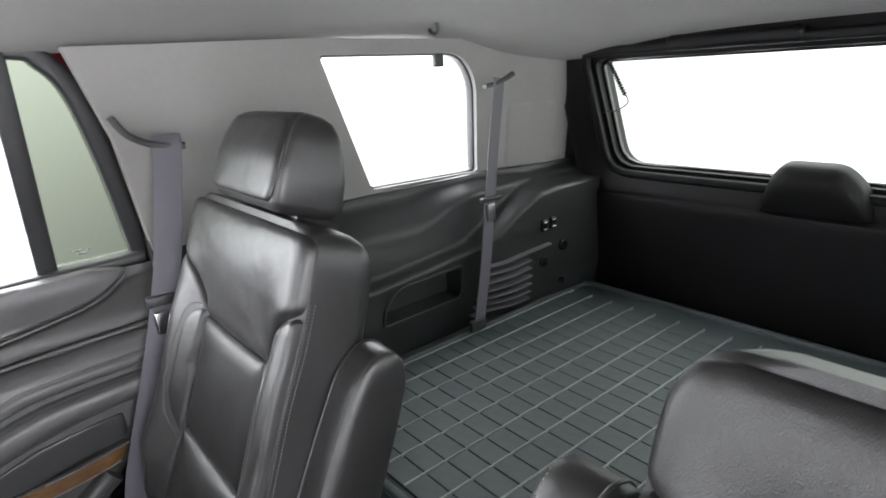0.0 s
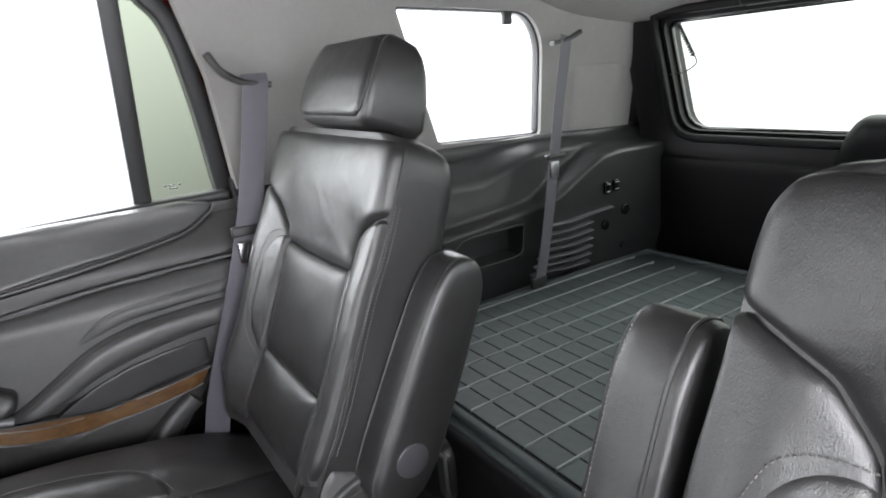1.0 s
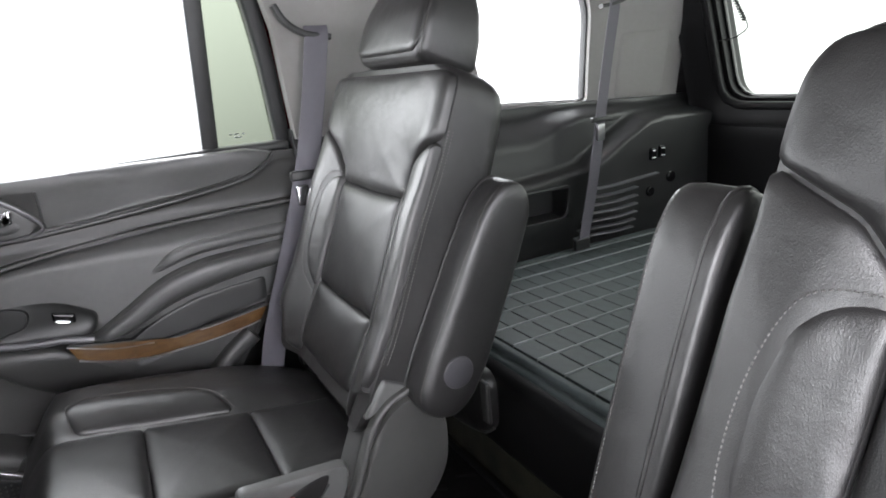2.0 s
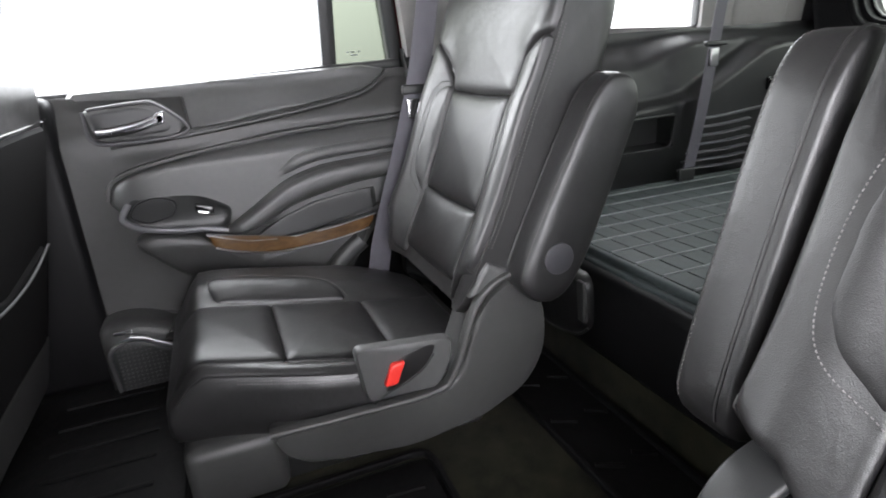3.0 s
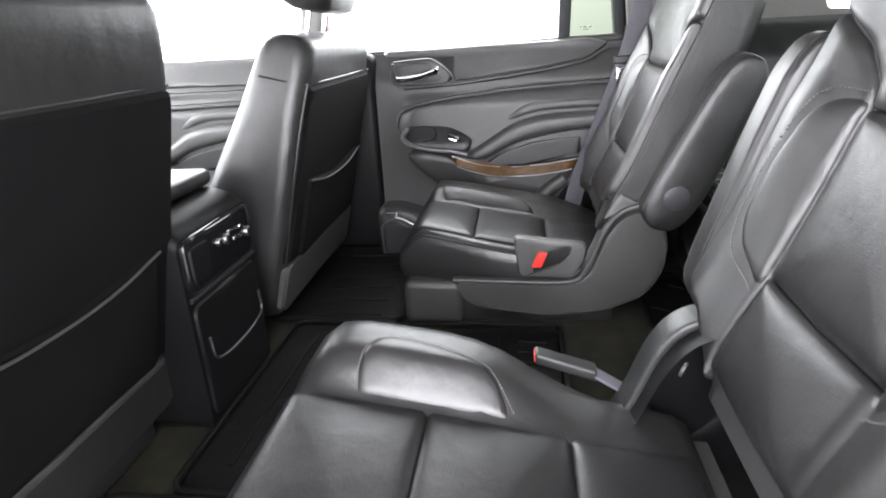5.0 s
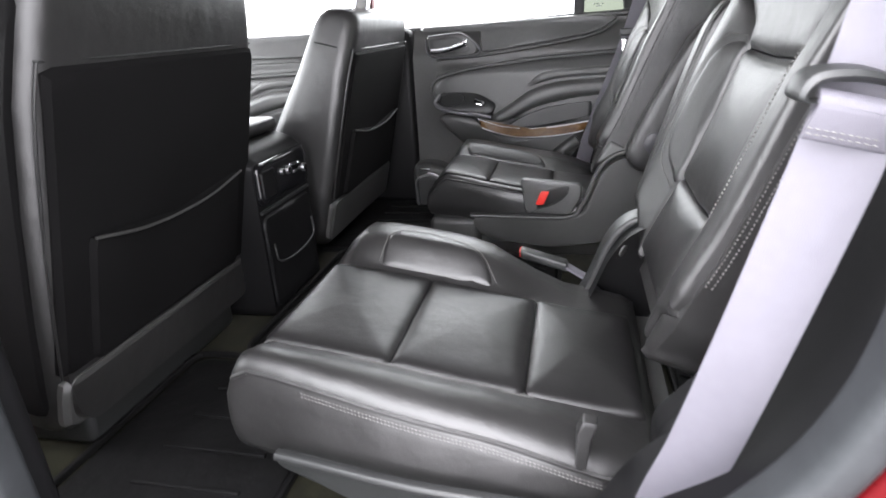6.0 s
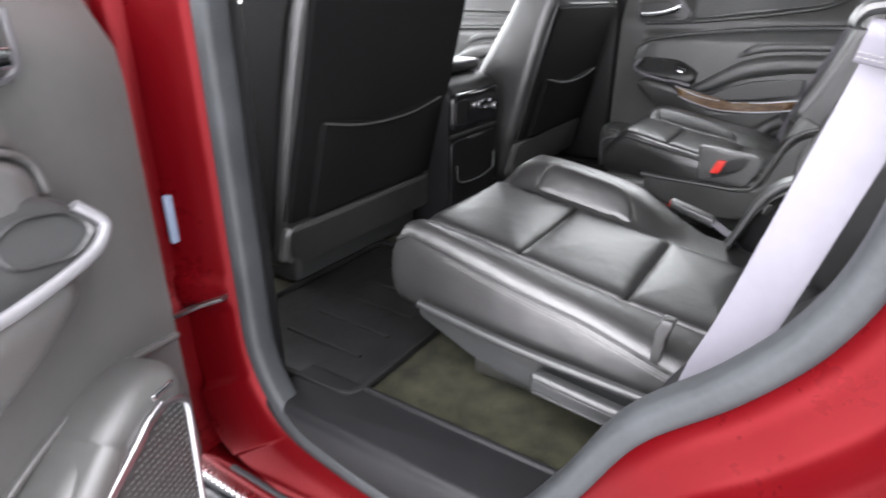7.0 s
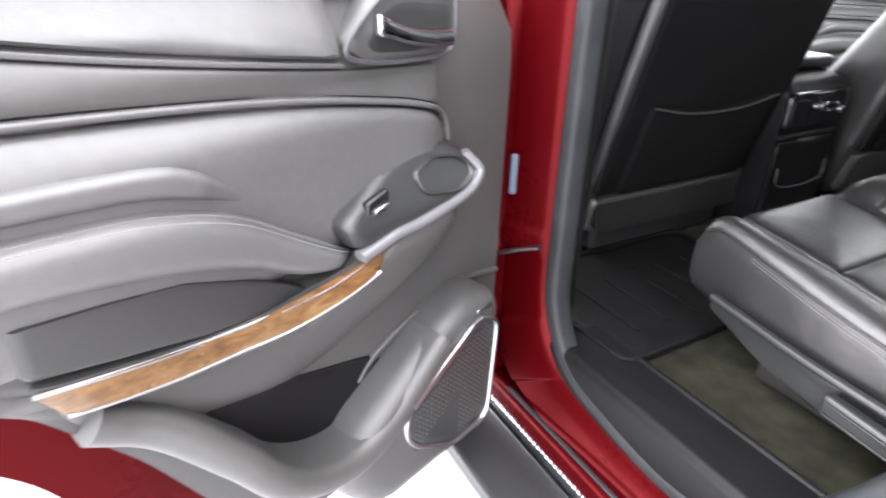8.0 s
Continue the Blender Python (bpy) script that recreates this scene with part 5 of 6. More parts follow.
tube(bm, curve([(-0.10, -0.395, 0.770), (-0.09, -0.392, 0.725), (0.0, -0.392, 0.712), (0.09, -0.392, 0.725), (0.100, -0.395, 0.770)], 6), 0.0028, (0, 1, 0), n=6)
part("bin_lip", bm, PLASTIC_DARK, bin_, "paler rounded lip")


# ---- doors ----
def side_door(name, label, M, s, shift=0.033, rear=True):
    """A door built closed, in (y, z) along the car and w inward from x = 0.93, mirrored by s, then set by M."""
    door = thing(name, label, "door")
    door.matrix_world = M
    F = lambda u, v, w: Vector((s * (0.92 - w), u + shift, v + 0.004))
    # how far the moulded panel stands in from the glass line
    def body(u, v):
        w = 0.045 + 0.045 * sm(1.20, 1.10, v)
        w += 0.018 * sm(1.085, 1.04, v) * sm(-0.26, -0.20, u) * sm(0.83, 0.875, v)
        return w
    fb = lambda u, v, h: F(u, v, body(u, v) + h)
    # outer skin and carrier
    rr = [(-0.42, 0.46), (0.16, 0.46), (0.22, 0.55), (0.29, 0.69), (0.40, 0.83), (0.47, 0.95), (0.50, 1.20), (-0.42, 1.19)] if rear else [(-0.55, 0.46), (0.46, 0.46), (0.46, 1.19), (-0.55, 1.19)]
    bm = B()
    sheet(bm, fillet(rr, 0.03), [], lambda u, v, d: Vector((s * (0.92 + 0.045 + 0.02 * math.sin(math.pi * (v - 0.45) / 0.76) - d), u + shift, v)), 0.055, cuts=3)
    part("skin", bm, RED, door, "red painted outer skin and edge", angle=55)
    if s < 0:
        bm = B()
        sheet(bm, fillet([(p[0] * 0.985 - 0.004, p[1]) for p in rr], 0.03), [], lambda u, v, d: F(u, v, 0.016 + d), 0.006, cuts=2)
        part("inner_seal", bm, SEAL, door, "black rubber seal face round the card", angle=55)
    inn = [(-0.415, 0.47), (0.08, 0.48), (0.14, 0.60), (0.205, 0.725), (0.285, 0.840), (0.36, 0.92), (0.42, 1.0), (0.44, 1.20), (-0.415, 1.19)] if rear else [(-0.54, 0.47), (0.45, 0.47), (0.45, 1.19), (-0.54, 1.19)]
    bm = B()
    sheet(bm, fillet(inn, 0.03), [], lambda u, v, d: F(u, v, body(u, v) * (1 - d / 0.05)), 0.05, cuts=4)
    part("door_card", bm, PLASTIC, door, "dark grey moulded door card", angle=55)
    y1 = 0.425 if rear else 0.45
    y0 = -0.30 if rear else -0.54
    # upper pad
    low = curve([(-0.085, 1.108), (0.05, 1.122), (0.19, 1.140), (0.29, 1.158), (0.345, 1.185), (0.36, 1.20)], 5)
    bm = B()
    pad(bm, [(-0.30, 1.198), (-0.30, 1.185), (-0.09, 1.182)] + [(p.x, p.y) for p in low] + [(0.30, 1.212), (0.0, 1.206)] if rear else [(-0.54, 1.12), (0.44, 1.12), (0.44, 1.20), (-0.54, 1.20)],
        fb, 0.014, 0.02, 0.02, centre=(0.08, 1.17), round_=0.008, n=120)
    part("upper_pad", bm, VINYL, door, "soft black upper door pad")
    if rear:
        bm = B()
        sweep(bm, [fb(p.x, p.y - 0.006, 0.003) for p in low], rrect(-0.003, 0.003, -0.006, 0.004, 0.002, 2), (-s, 0, 0))
        part("pad_edge", bm, VINYL, door, "rolled edge under the pad")
    # satin strip over the main panel
    line = [(-0.262, 0.985), (-0.25, 1.02), (-0.20, 1.044), (-0.10, 1.062), (0.03, 1.077), (0.20, 1.088), (y1, 1.096)] if rear else [(y0, 1.03), (-0.2, 1.05), (0.1, 1.06), (y1, 1.07)]
    cl = curve(line, 8)
    bm = B()
    up_ = [(-0.235, 1.092), (-0.10, 1.097), (0.05, 1.112), (0.19, 1.130), (0.30, 1.150), (0.36, 1.18), (y1, 1.18)]
    if rear:
        ribbon(bm, curve(up_, 6), [Vector((p.x, p.y + 0.004)) for p in cl[10:]], fb, 0.005, 0.01, power=8)
    else:
        ribbon(bm, [Vector((y0, 1.10)), Vector((0, 1.105)), Vector((y1, 1.11))], [Vector((p.x, p.y + 0.008)) for p in cl], fb, 0.006, 0.01, power=6)
    part("satin_strip", bm, PLASTIC, door, "brushed grey sweeping strip")
    bm = B()
    sweep(bm, [fb(p.x, p.y + 0.001, 0.008) for p in cl], rrect(-0.0035, 0.0035, -0.010, 0.005, 0.003, 3), (-s, 0, 0))
    part("rolled_bead", bm, VINYL, door, "rolled top edge of the panel")
    # main soft panel
    bm = B()
    pad(bm, [(p.x, p.y - 0.005) for p in cl] + [(y1, 0.90), (0.05, 0.885), (-0.06, 0.90), (-0.23, 0.93)], fb, 0.014, 0.03, 0.02, centre=(0.10, 0.99), round_=0.02, n=150, rings=9)
    part("main_panel", bm, VINYL, door, "soft grey-black main door panel")
    # armrest
    fa = lambda u, v, h: F(u, v, 0.085 + h)
    ap = curve([(-0.060, 0.895), (-0.02, 0.922), (0.025, 0.952), (0.085, 0.990), (0.147, 1.010), (0.213, 1.018), (y1, 1.026)], 7)
    al = curve([(-0.050, 0.880), (-0.01, 0.880), (0.028, 0.890), (0.098, 0.922), (0.201, 0.946), (0.281, 0.957), (y1, 0.962)], 7)
    bm = B()
    ribbon(bm, ap, al, fa, 0.060, 0.03, power=3.2)
    arm = part("armrest", bm, VINYL, door, "stitched padded armrest")
    for f, hh in ((0.09, 0.050), (0.16, 0.0570)):
        bm = B()
        stitches(bm, [fa(a.x + (c.x - a.x) * f, a.y + (c.y - a.y) * f, hh * min(1.0, ((a - c).length / 0.035) ** 0.6)) for a, c in zip(resample(ap, 50, False), resample(al, 50, False))], (-s, 0, 0.5), r=0.0007)
        tagged(part("stitching", bm, THREAD, arm, "grey stitching"), kind="stuff")
    et = curve([(-0.064, 0.902), (-0.018, 0.947), (0.045, 0.992), (0.085, 1.020), (0.119, 1.042), (0.179, 1.052), (y1, 1.060)], 7)
    bm = B()
    ribbon(bm, et, ap, fa, 0.046, 0.03, power=3.6)
    part("elbow_pad", bm, VINYL, arm, "flat elbow pad")
    # pull pocket, its shade put in as a darker pad, and wood trim
    bm = B()
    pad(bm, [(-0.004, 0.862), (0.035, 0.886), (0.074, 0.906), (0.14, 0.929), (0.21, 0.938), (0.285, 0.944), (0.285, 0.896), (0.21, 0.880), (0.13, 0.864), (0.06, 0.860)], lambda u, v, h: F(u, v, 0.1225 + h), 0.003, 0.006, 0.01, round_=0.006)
    part("pull_pocket_shade", bm, PLASTIC_DARK, door, "dark pad standing for the shade in the pull pocket")
    wt = curve([(-0.092, 0.900), (-0.05, 0.884), (0.0, 0.868), (0.08, 0.858), (0.16, 0.862), (0.22, 0.870), (0.282, 0.880)], 6)
    wb = curve([(-0.078, 0.868), (-0.03, 0.850), (0.04, 0.832), (0.10, 0.829), (0.16, 0.832), (0.22, 0.840), (0.262, 0.848)], 6)
    fw = lambda u, v, h: F(u, v, 0.124 + 0.030 * sm(0.12, -0.10, u) + h)
    bm = B()
    pad(bm, [(p.x, p.y) for p in wt] + [(p.x, p.y) for p in wb[::-1]], fw, 0.004, 0.006, 0.002, round_=0.004, n=130, rings=6)
    part("wood_trim", bm, WOOD, door, "glossy burl wood strip with bright edges")
    bm = B()
    pad(bm, [(p.x, p.y + 0.003) for p in wt] + [(p.x, p.y - 0.003) for p in wb[::-1]], lambda u, v, h: fw(u, v, h - 0.006), 0.005, 0.004, 0.05, round_=0.004, n=130, rings=4)
    part("wood_carrier", bm, PLASTIC, door, "grey carrier behind the wood")
    for ln in (wt, wb):
        bm = B()
        tube(bm, [fw(p.x, p.y, 0.002) for p in ln], 0.0024, (-s, 0, 0), n=6)
        part("bright_edge", bm, STEEL, door, "thin bright edge line")
    bm = B()
    lowr = [(p.x, p.y - 0.003) for p in wb] + [(0.275, 0.855), (0.262, 0.815), (0.225, 0.775), (0.15, 0.745), (0.05, 0.72), (-0.05, 0.735), (-0.16, 0.82), (-0.235, 0.905), (-0.19, 0.918), (-0.10, 0.90)]
    pad(bm, lowr, lambda u, v, h: F(u, v, 0.086 + 0.058 * sm(0.12, -0.12, u) * sm(0.72, 0.90, v) + h), 0.014, 0.05, 0.05, centre=(0.0, 0.795), round_=0.03, n=140, rings=9)
    part("lower_moulding", bm, PLASTIC, door, "grey moulding under the wood strip")
    # switch pod with cup
    pq = lambda pts: pts if s > 0 else [(-0.03 + (u + 0.03) * 0.84, v + 0.006) for u, v in pts]
    bm = B()
    pad(bm, pq([(-0.284, 0.948), (-0.262, 0.980), (-0.225, 0.996), (-0.17, 0.994), (-0.11, 0.979), (-0.03, 0.938), (-0.045, 0.902), (-0.085, 0.906), (-0.15, 0.909), (-0.215, 0.919), (-0.262, 0.932)]), lambda u, v, h: F(u, v, 0.106 + h + 0.034 * sm(1.0, 0.92, v)), 0.013, 0.014, 0.05, round_=0.015, n=110)
    pod = part("switch_pod", bm, PLASTIC_DARK, door, "black switch pod with a finger cup")
    bm = B()
    sweep(bm, [F(p.x, p.y, 0.121 + 0.034 * sm(1.0, 0.92, p.y)) for p in curve(pq([(-0.262, 0.974), (-0.278, 0.953), (-0.274, 0.942), (-0.25, 0.929), (-0.205, 0.919), (-0.15, 0.911), (-0.11, 0.909), (-0.085, 0.904), (-0.050, 0.897)]), 6)], rrect(-0.0065, 0.0065, -0.014, 0.006, 0.0055, 4), (-s, 0, 0))
    part("pod_lip", bm, SATIN, pod, "bright lip along the lower edge of the pod")
    bm = B()
    cup = resample(fillet(pq([(-0.266, 0.950), (-0.248, 0.972), (-0.20, 0.980), (-0.158, 0.968), (-0.165, 0.944), (-0.225, 0.934)]), 0.014), 48)
    mid = Vector(pq([(-0.211, 0.957)])[0])
    rings = []
    for k_, h_ in ((1.09, -0.006), (1.06, 0.0035), (1.03, 0.005), (1.0, 0.004), (0.97, 0.000), (0.95, -0.004), (0.90, -0.0042), (0.5, -0.0045), (0.1, -0.0045)):
        rings.append([F(mid.x + (p.x - mid.x) * k_, mid.y + (p.y - mid.y) * k_, 0.1195 + h_ + 0.034 * sm(1.0, 0.92, mid.y + (p.y - mid.y) * k_)) for p in cup])
    loft(bm, rings)
    part("finger_cup", bm, PLASTIC_DARK, pod, "recessed finger cup with a rounded rim")
    bm = B()
    rbox(bm, -0.018, 0.018, -0.009, 0.009, -0.004, 0.008, 0.004, f=lambda p: F(-0.085 + p.x, 0.953 + p.y - 0.3 * p.x, 0.140 + p.z))
    sw = part("window_switch", bm, PLASTIC_GLOSS, pod, "window switch with a bright lip")
    bm = B()
    rbox(bm, -0.012, 0.012, -0.003, 0.003, 0, 0.006, 0.002, 2, f=lambda p: F(-0.088 + p.x, 0.947 + p.y - 0.3 * p.x, 0.146 + p.z))
    part("lip", bm, CHROME, sw)
    # release handle
    bm = B()
    pad(bm, [(-0.275, 1.168), (-0.262, 1.105), (-0.20, 1.095), (-0.105, 1.100), (-0.080, 1.122), (-0.135, 1.172), (-0.17, 1.178)], lambda u, v, h: F(u, v, 0.085 + h), 0.016, 0.010, 0.03, round_=0.018, n=90)
    bz = part("handle_bezel", bm, PLASTIC, door, "black bezel round the release handle")
    # flat darker plate: the shade of the handle recess put into colour
    bm = B()
    pad(bm, [(-0.262, 1.160), (-0.25, 1.116), (-0.195, 1.108), (-0.125, 1.112), (-0.112, 1.122), (-0.148, 1.160), (-0.175, 1.166)], lambda u, v, h: F(u, v, 0.1005 + h), 0.0015, 0.004, 0.002, round_=0.012, n=70, rings=4)
    part("handle_well_shade", bm, PLASTIC_DARK, bz, "dark plate painting the shade behind the handle")
    bm = B()
    path = curve([(-0.252, 1.122), (-0.225, 1.122), (-0.18, 1.128), (-0.15, 1.136), (-0.128, 1.142)], 5)
    sweep(bm, [F(p.x, p.y, 0.108) for p in path], rrect(-0.0100, 0.0100, -0.004, 0.006, 0.004, 3), (-s, 0, 0))
    rbox(bm, -0.009, 0.009, -0.012, 0.012, 0, 0.011, 0.004, f=lambda p: F(-0.134 + p.x, 1.141 + p.y + 0.25 * p.x, 0.103 + p.z))
    part("release_handle", bm, CHROME, bz, "satin chrome release handle")
    bm = B()
    tube(bm, [F(p.x, p.y, 0.101) for p in curve([(-0.268, 1.165), (-0.262, 1.108), (-0.20, 1.099), (-0.11, 1.104), (-0.086, 1.122), (-0.136, 1.168), (-0.17, 1.174), (-0.26, 1.168)], 6)], 0.0034, (-s, 0, 0), n=6)
    part("bezel_edge", bm, LENS_GREY, bz, "satin rim of the bezel")
    if rear:
        # speaker and door pocket stand well in from the card
        K = lambda u, v, w: F(u + 0.068, v + 0.070, w + 0.055)
        fs = lambda u, v, h: K(u, v, 0.075 + h)
        bm = B()
        pad(bm, [(-0.405, 0.672), (-0.340, 0.680), (-0.285, 0.664), (-0.20, 0.615), (-0.10, 0.555), (-0.06, 0.48), (-0.12, 0.40), (-0.405, 0.39)], fs, 0.034, 0.03, 0.09, centre=(-0.27, 0.55), round_=0.035, n=110)
        spk = part("speaker_surround", bm, PLASTIC, door, "rolled grey speaker surround")
        ring = [(-0.392, 0.622), (-0.340, 0.640), (-0.300, 0.622), (-0.187, 0.560), (-0.178, 0.515), (-0.202, 0.475), (-0.290, 0.418), (-0.380, 0.425)]
        bm = B()
        pad(bm, ring, lambda u, v, h: K(u, v, 0.106 + h), 0.004, 0.006, 0.004, round_=0.025, n=80, rings=5)
        part("speaker_grille", bm, PLASTIC_DARK, spk, "fine black mesh grille")
        bm = B()
        tube(bm, [K(p.x, p.y, 0.109) for p in resample(fillet(ring, 0.025), 70)], 0.0045, (-s, 0, 0), closed=True, n=6)
        part("grille_ring", bm, STEEL, spk, "bright ring round the grille")
        bm = B()
        sweep(bm, [K(p.x, p.y, 0.1125) for p in curve([(-0.345, 0.641), (-0.318, 0.634), (-0.297, 0.621), (-0.24, 0.590), (-0.190, 0.562)], 5)], rrect(-0.0065, 0.0065, -0.004, 0.004, 0.003, 3), (-s, 0, 0))
        part("grille_bar", bm, STEEL, spk, "bright bar along the upper edge of the grille")
        bm = B()
        for gz in range(22):
            for gy in range(24):
                yy, zz = -0.384 + 0.0088 * gy, 0.432 + 0.0092 * gz
                if -0.378 < yy < -0.195 and (yy + 0.34) * 0.55 + (zz - 0.622) < 0.0 and (zz - 0.475) > -0.62 * (yy + 0.212) - 0.11 * (yy < -0.30):
                    rbox(bm, -0.0022, 0.0022, -0.0022, 0.0022, 0, 0.0016, 0.0006, 1, f=lambda p: K(yy + p.x, zz + p.y, 0.1095 + p.z))
        tagged(part("mesh_dots", bm, PLASTIC, spk, "dimpled mesh"), kind="stuff")
        bm = B()
        rbox(bm, -0.018, 0.018, -0.004, 0.004, 0, 0.002, 0.001, 2, f=lambda p: K(-0.355 + p.x, 0.655 + p.y, 0.108 + p.z))
        part("badge", bm, CHROME, spk, "small pale badge")
        # door pocket: a thick swept rim, shade behind it painted by a black pad
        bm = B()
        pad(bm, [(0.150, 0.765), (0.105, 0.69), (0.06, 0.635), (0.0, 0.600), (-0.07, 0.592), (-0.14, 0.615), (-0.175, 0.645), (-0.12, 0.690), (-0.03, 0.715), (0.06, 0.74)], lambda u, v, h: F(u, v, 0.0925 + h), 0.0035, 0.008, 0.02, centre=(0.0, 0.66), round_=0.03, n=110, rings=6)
        part("pocket_shade", bm, BLACK_TRIM, door, "black pad painting the shade inside the door pocket")
        bm = B()
        pp = curve([(0.225, 0.80), (0.165, 0.755), (0.110, 0.690), (0.062, 0.630), (0.0, 0.592), (-0.07, 0.582), (-0.14, 0.606), (-0.19, 0.640), (-0.26, 0.690)], 8)
        sweep(bm, [F(p.x + 0.02 + 0.10 * max(0, 0.1 - p.x), p.y + 0.014, 0.145 - 0.05 * sm(0.05, 0.2, p.x)) for p in pp], rrect(-0.022, 0.022, -0.10, 0.026, 0.018, 5), (-s, 0, 0))
        part("pocket_rim", bm, PLASTIC, door, "thick rounded pocket rim")
        bm = B()
        sweep(bm, [F(p.x, p.y, 0.090) for p in curve([(-0.085, 0.660), (-0.107, 0.683), (-0.16, 0.708), (-0.214, 0.726), (-0.26, 0.736), (-0.308, 0.738), (-0.41, 0.720)], 6)], rrect(-0.005, 0.005, -0.02, 0.008, 0.004, 3), (-s, 0, 0))
        part("step_edge", bm, PLASTIC, door, "moulded step over the speaker")
    # glass, divider and frame
    G = lambda u, v, d: Vector((s * (glass_x(v) + 0.030 + d), u + shift, v))
    if rear:
        bm = B()
        sheet(bm, [(-0.46, 1.185), (0.218, 1.185), (0.225, 1.61), (-0.43, 1.61)], [], G, 0.004)
        pn = part("pane", bm, GLASS, door, "clear drop glass")
        pn.visible_shadow = False
        bm = B()
        sheet(bm, [(0.25, 1.19), (0.42, 1.19), (0.36, 1.54), (0.31, 1.61), (0.25, 1.61)], [], G, 0.004)
        pv = part("vent_pane", bm, GLASS_GREEN, door, "green tinted fixed vent glass")
        pv.visible_shadow = False
        bm = B()
        for k, (u, v, w_) in enumerate(((0.285, 1.245, 0.006), (0.297, 1.245, 0.010), (0.312, 1.245, 0.006), (0.30, 1.238, 0.016))):
            rbox(bm, u - w_ / 2, u + w_ / 2, -0.001, 0.001, -0.0015, 0.0015, 0.0005, 1, f=lambda p: G(p.x, v + p.z, -0.002 + p.y))
        part("glass_marking", bm, CARGO_RIDGE, pv, "faint etched marking")
        bm = B()
        sweep(bm, [G(u, v, -0.01) for u, v in ((0.236, 1.19), (0.237, 1.33), (0.238, 1.46), (0.239, 1.62))], rrect(-0.017, 0.017, -0.02, 0.012, 0.004, 2), (-s, 0, 0))
        part("glass_divider", bm, PLASTIC_DARK, door, "black divider bar")
        bm = B()
        sweep(bm, [G(p.x, p.y, -0.006) for p in curve([(0.40, 1.18), (0.388, 1.25), (0.365, 1.40), (0.335, 1.53), (0.300, 1.585), (0.25, 1.605), (0.0, 1.608), (-0.43, 1.605)], 6)], rrect(-0.012, 0.022, -0.030, 0.014, 0.008, 3), (-s, 0, 0))
        part("window_frame", bm, PLASTIC_DARK, door, "black window frame and run channel")
        bm = B()
        sweep(bm, [G(u, 1.192 + 0.02 * sm(-0.3, 0.4, u), -0.022) for u in (-0.44, -0.2, 0.0, 0.2, 0.40)], rrect(-0.012, 0.010, -0.028, 0.020, 0.008, 3), (-s, 0, 0))
        part("belt_seal", bm, PLASTIC_DARK, door, "black belt-line weatherstrip")
    else:
        bm = B()
        sheet(bm, [(-0.55, 1.18), (0.45, 1.18), (0.49, 1.61), (0.02, 1.61)], [], G, 0.004)
        pn = part("pane", bm, GLASS, door, "clear drop glass")
        pn.visible_shadow = False
        bm = B()
        sweep(bm, [G(u, 1.185, -0.02) for u in (-0.55, 0.0, 0.45)], rrect(-0.012, 0.010, -0.028, 0.020, 0.008, 3), (-s, 0, 0))
        part("belt_seal", bm, PLASTIC_DARK, door)
    return door


I4 = Matrix.Identity(4)
side_door("rear_door", "closed passenger rear door, dark panel with burl wood strip", I4, -1)
side_door("front_door", "closed passenger front door, dark panel with wood strip", I4, -1, -0.99, rear=False)
HINGE = Vector((0.93, -0.46, 0))
SWING = Matrix.Translation(HINGE) @ Matrix.Rotation(radians(-70), 4, "Z") @ Matrix.Translation(-HINGE)
side_door("rear_door", "open red driver-side rear door, grey panel with burl wood strip", SWING, 1)
bm = B()
rbox(bm, -0.006, 0.006, -0.005, 0.005, -0.036, 0.036, 0.003, f=lambda p: Vector((0.932 + p.x, -0.360 + p.y, 0.887 + p.z)))
part("edge_plate", bm, PLATE_BLUE, car, "pale blue plastic plate on the pillar edge")
bm = B()
sweep(bm, [Vector((0.912, -0.292, 0.772)), Vector((0.926, -0.325, 0.758)), Vector((0.942, -0.362, 0.738)), Vector((0.962, -0.396, 0.720)), Vector((1.0, -0.43, 0.712))], rrect(-0.009, 0.009, -0.003, 0.003, 0.002, 2), (0, 0, 1))
part("check_strap", bm, STEEL, car, "steel door check strap")


# ---- belts ----
def belt(name, label, pts, N, width=0.047, group="seat belts"):
    b = thing(name, label, "seat belt", group)
    bm = B()
    sweep(bm, curve(pts, 6), flat(width, 0.0022), N)
    part("webbing", bm, BELT, b)
    return b


b = belt("seat_belt", "mauve-grey seat belt hanging from the pillar slot", [(-0.765, 0.486, 1.452), (-0.757, 0.482, 1.42), (-0.760, 0.450, 1.25), (-0.757, 0.414, 1.12), (-0.752, 0.365, 0.98), (-0.748, 0.315, 0.84), (-0.746, 0.295, 0.76)], (1, -0.25, 0))
bm = B()
sweep(bm, curve([(-0.762, 0.405, 1.49), (-0.765, 0.425, 1.460), (-0.768, 0.455, 1.441), (-0.766, 0.485, 1.434), (-0.762, 0.515, 1.430)], 6), rrect(-0.006, 0.006, -0.010, 0.010, 0.004, 2), (1, 0, 0))
part("pillar_slot", bm, PLASTIC_DARK, b, "curved black slot in the pillar")
bm = B()
rbox(bm, -0.032, 0.032, -0.008, 0.008, -0.010, 0.010, 0.004, f=lambda p: Vector((-0.758 + p.y, 0.425 + p.x, 1.158 + p.z)))
part("belt_stop", bm, PLASTIC_DARK, b, "black belt stop")
bm = B()
rbox(bm, -0.014, 0.014, -0.005, 0.005, -0.022, 0.022, 0.004, f=lambda p: Vector((-0.748 + p.y, 0.412 + p.x, 1.118 + p.z)))
part("tongue", bm, CHROME, b, "bright steel tongue")

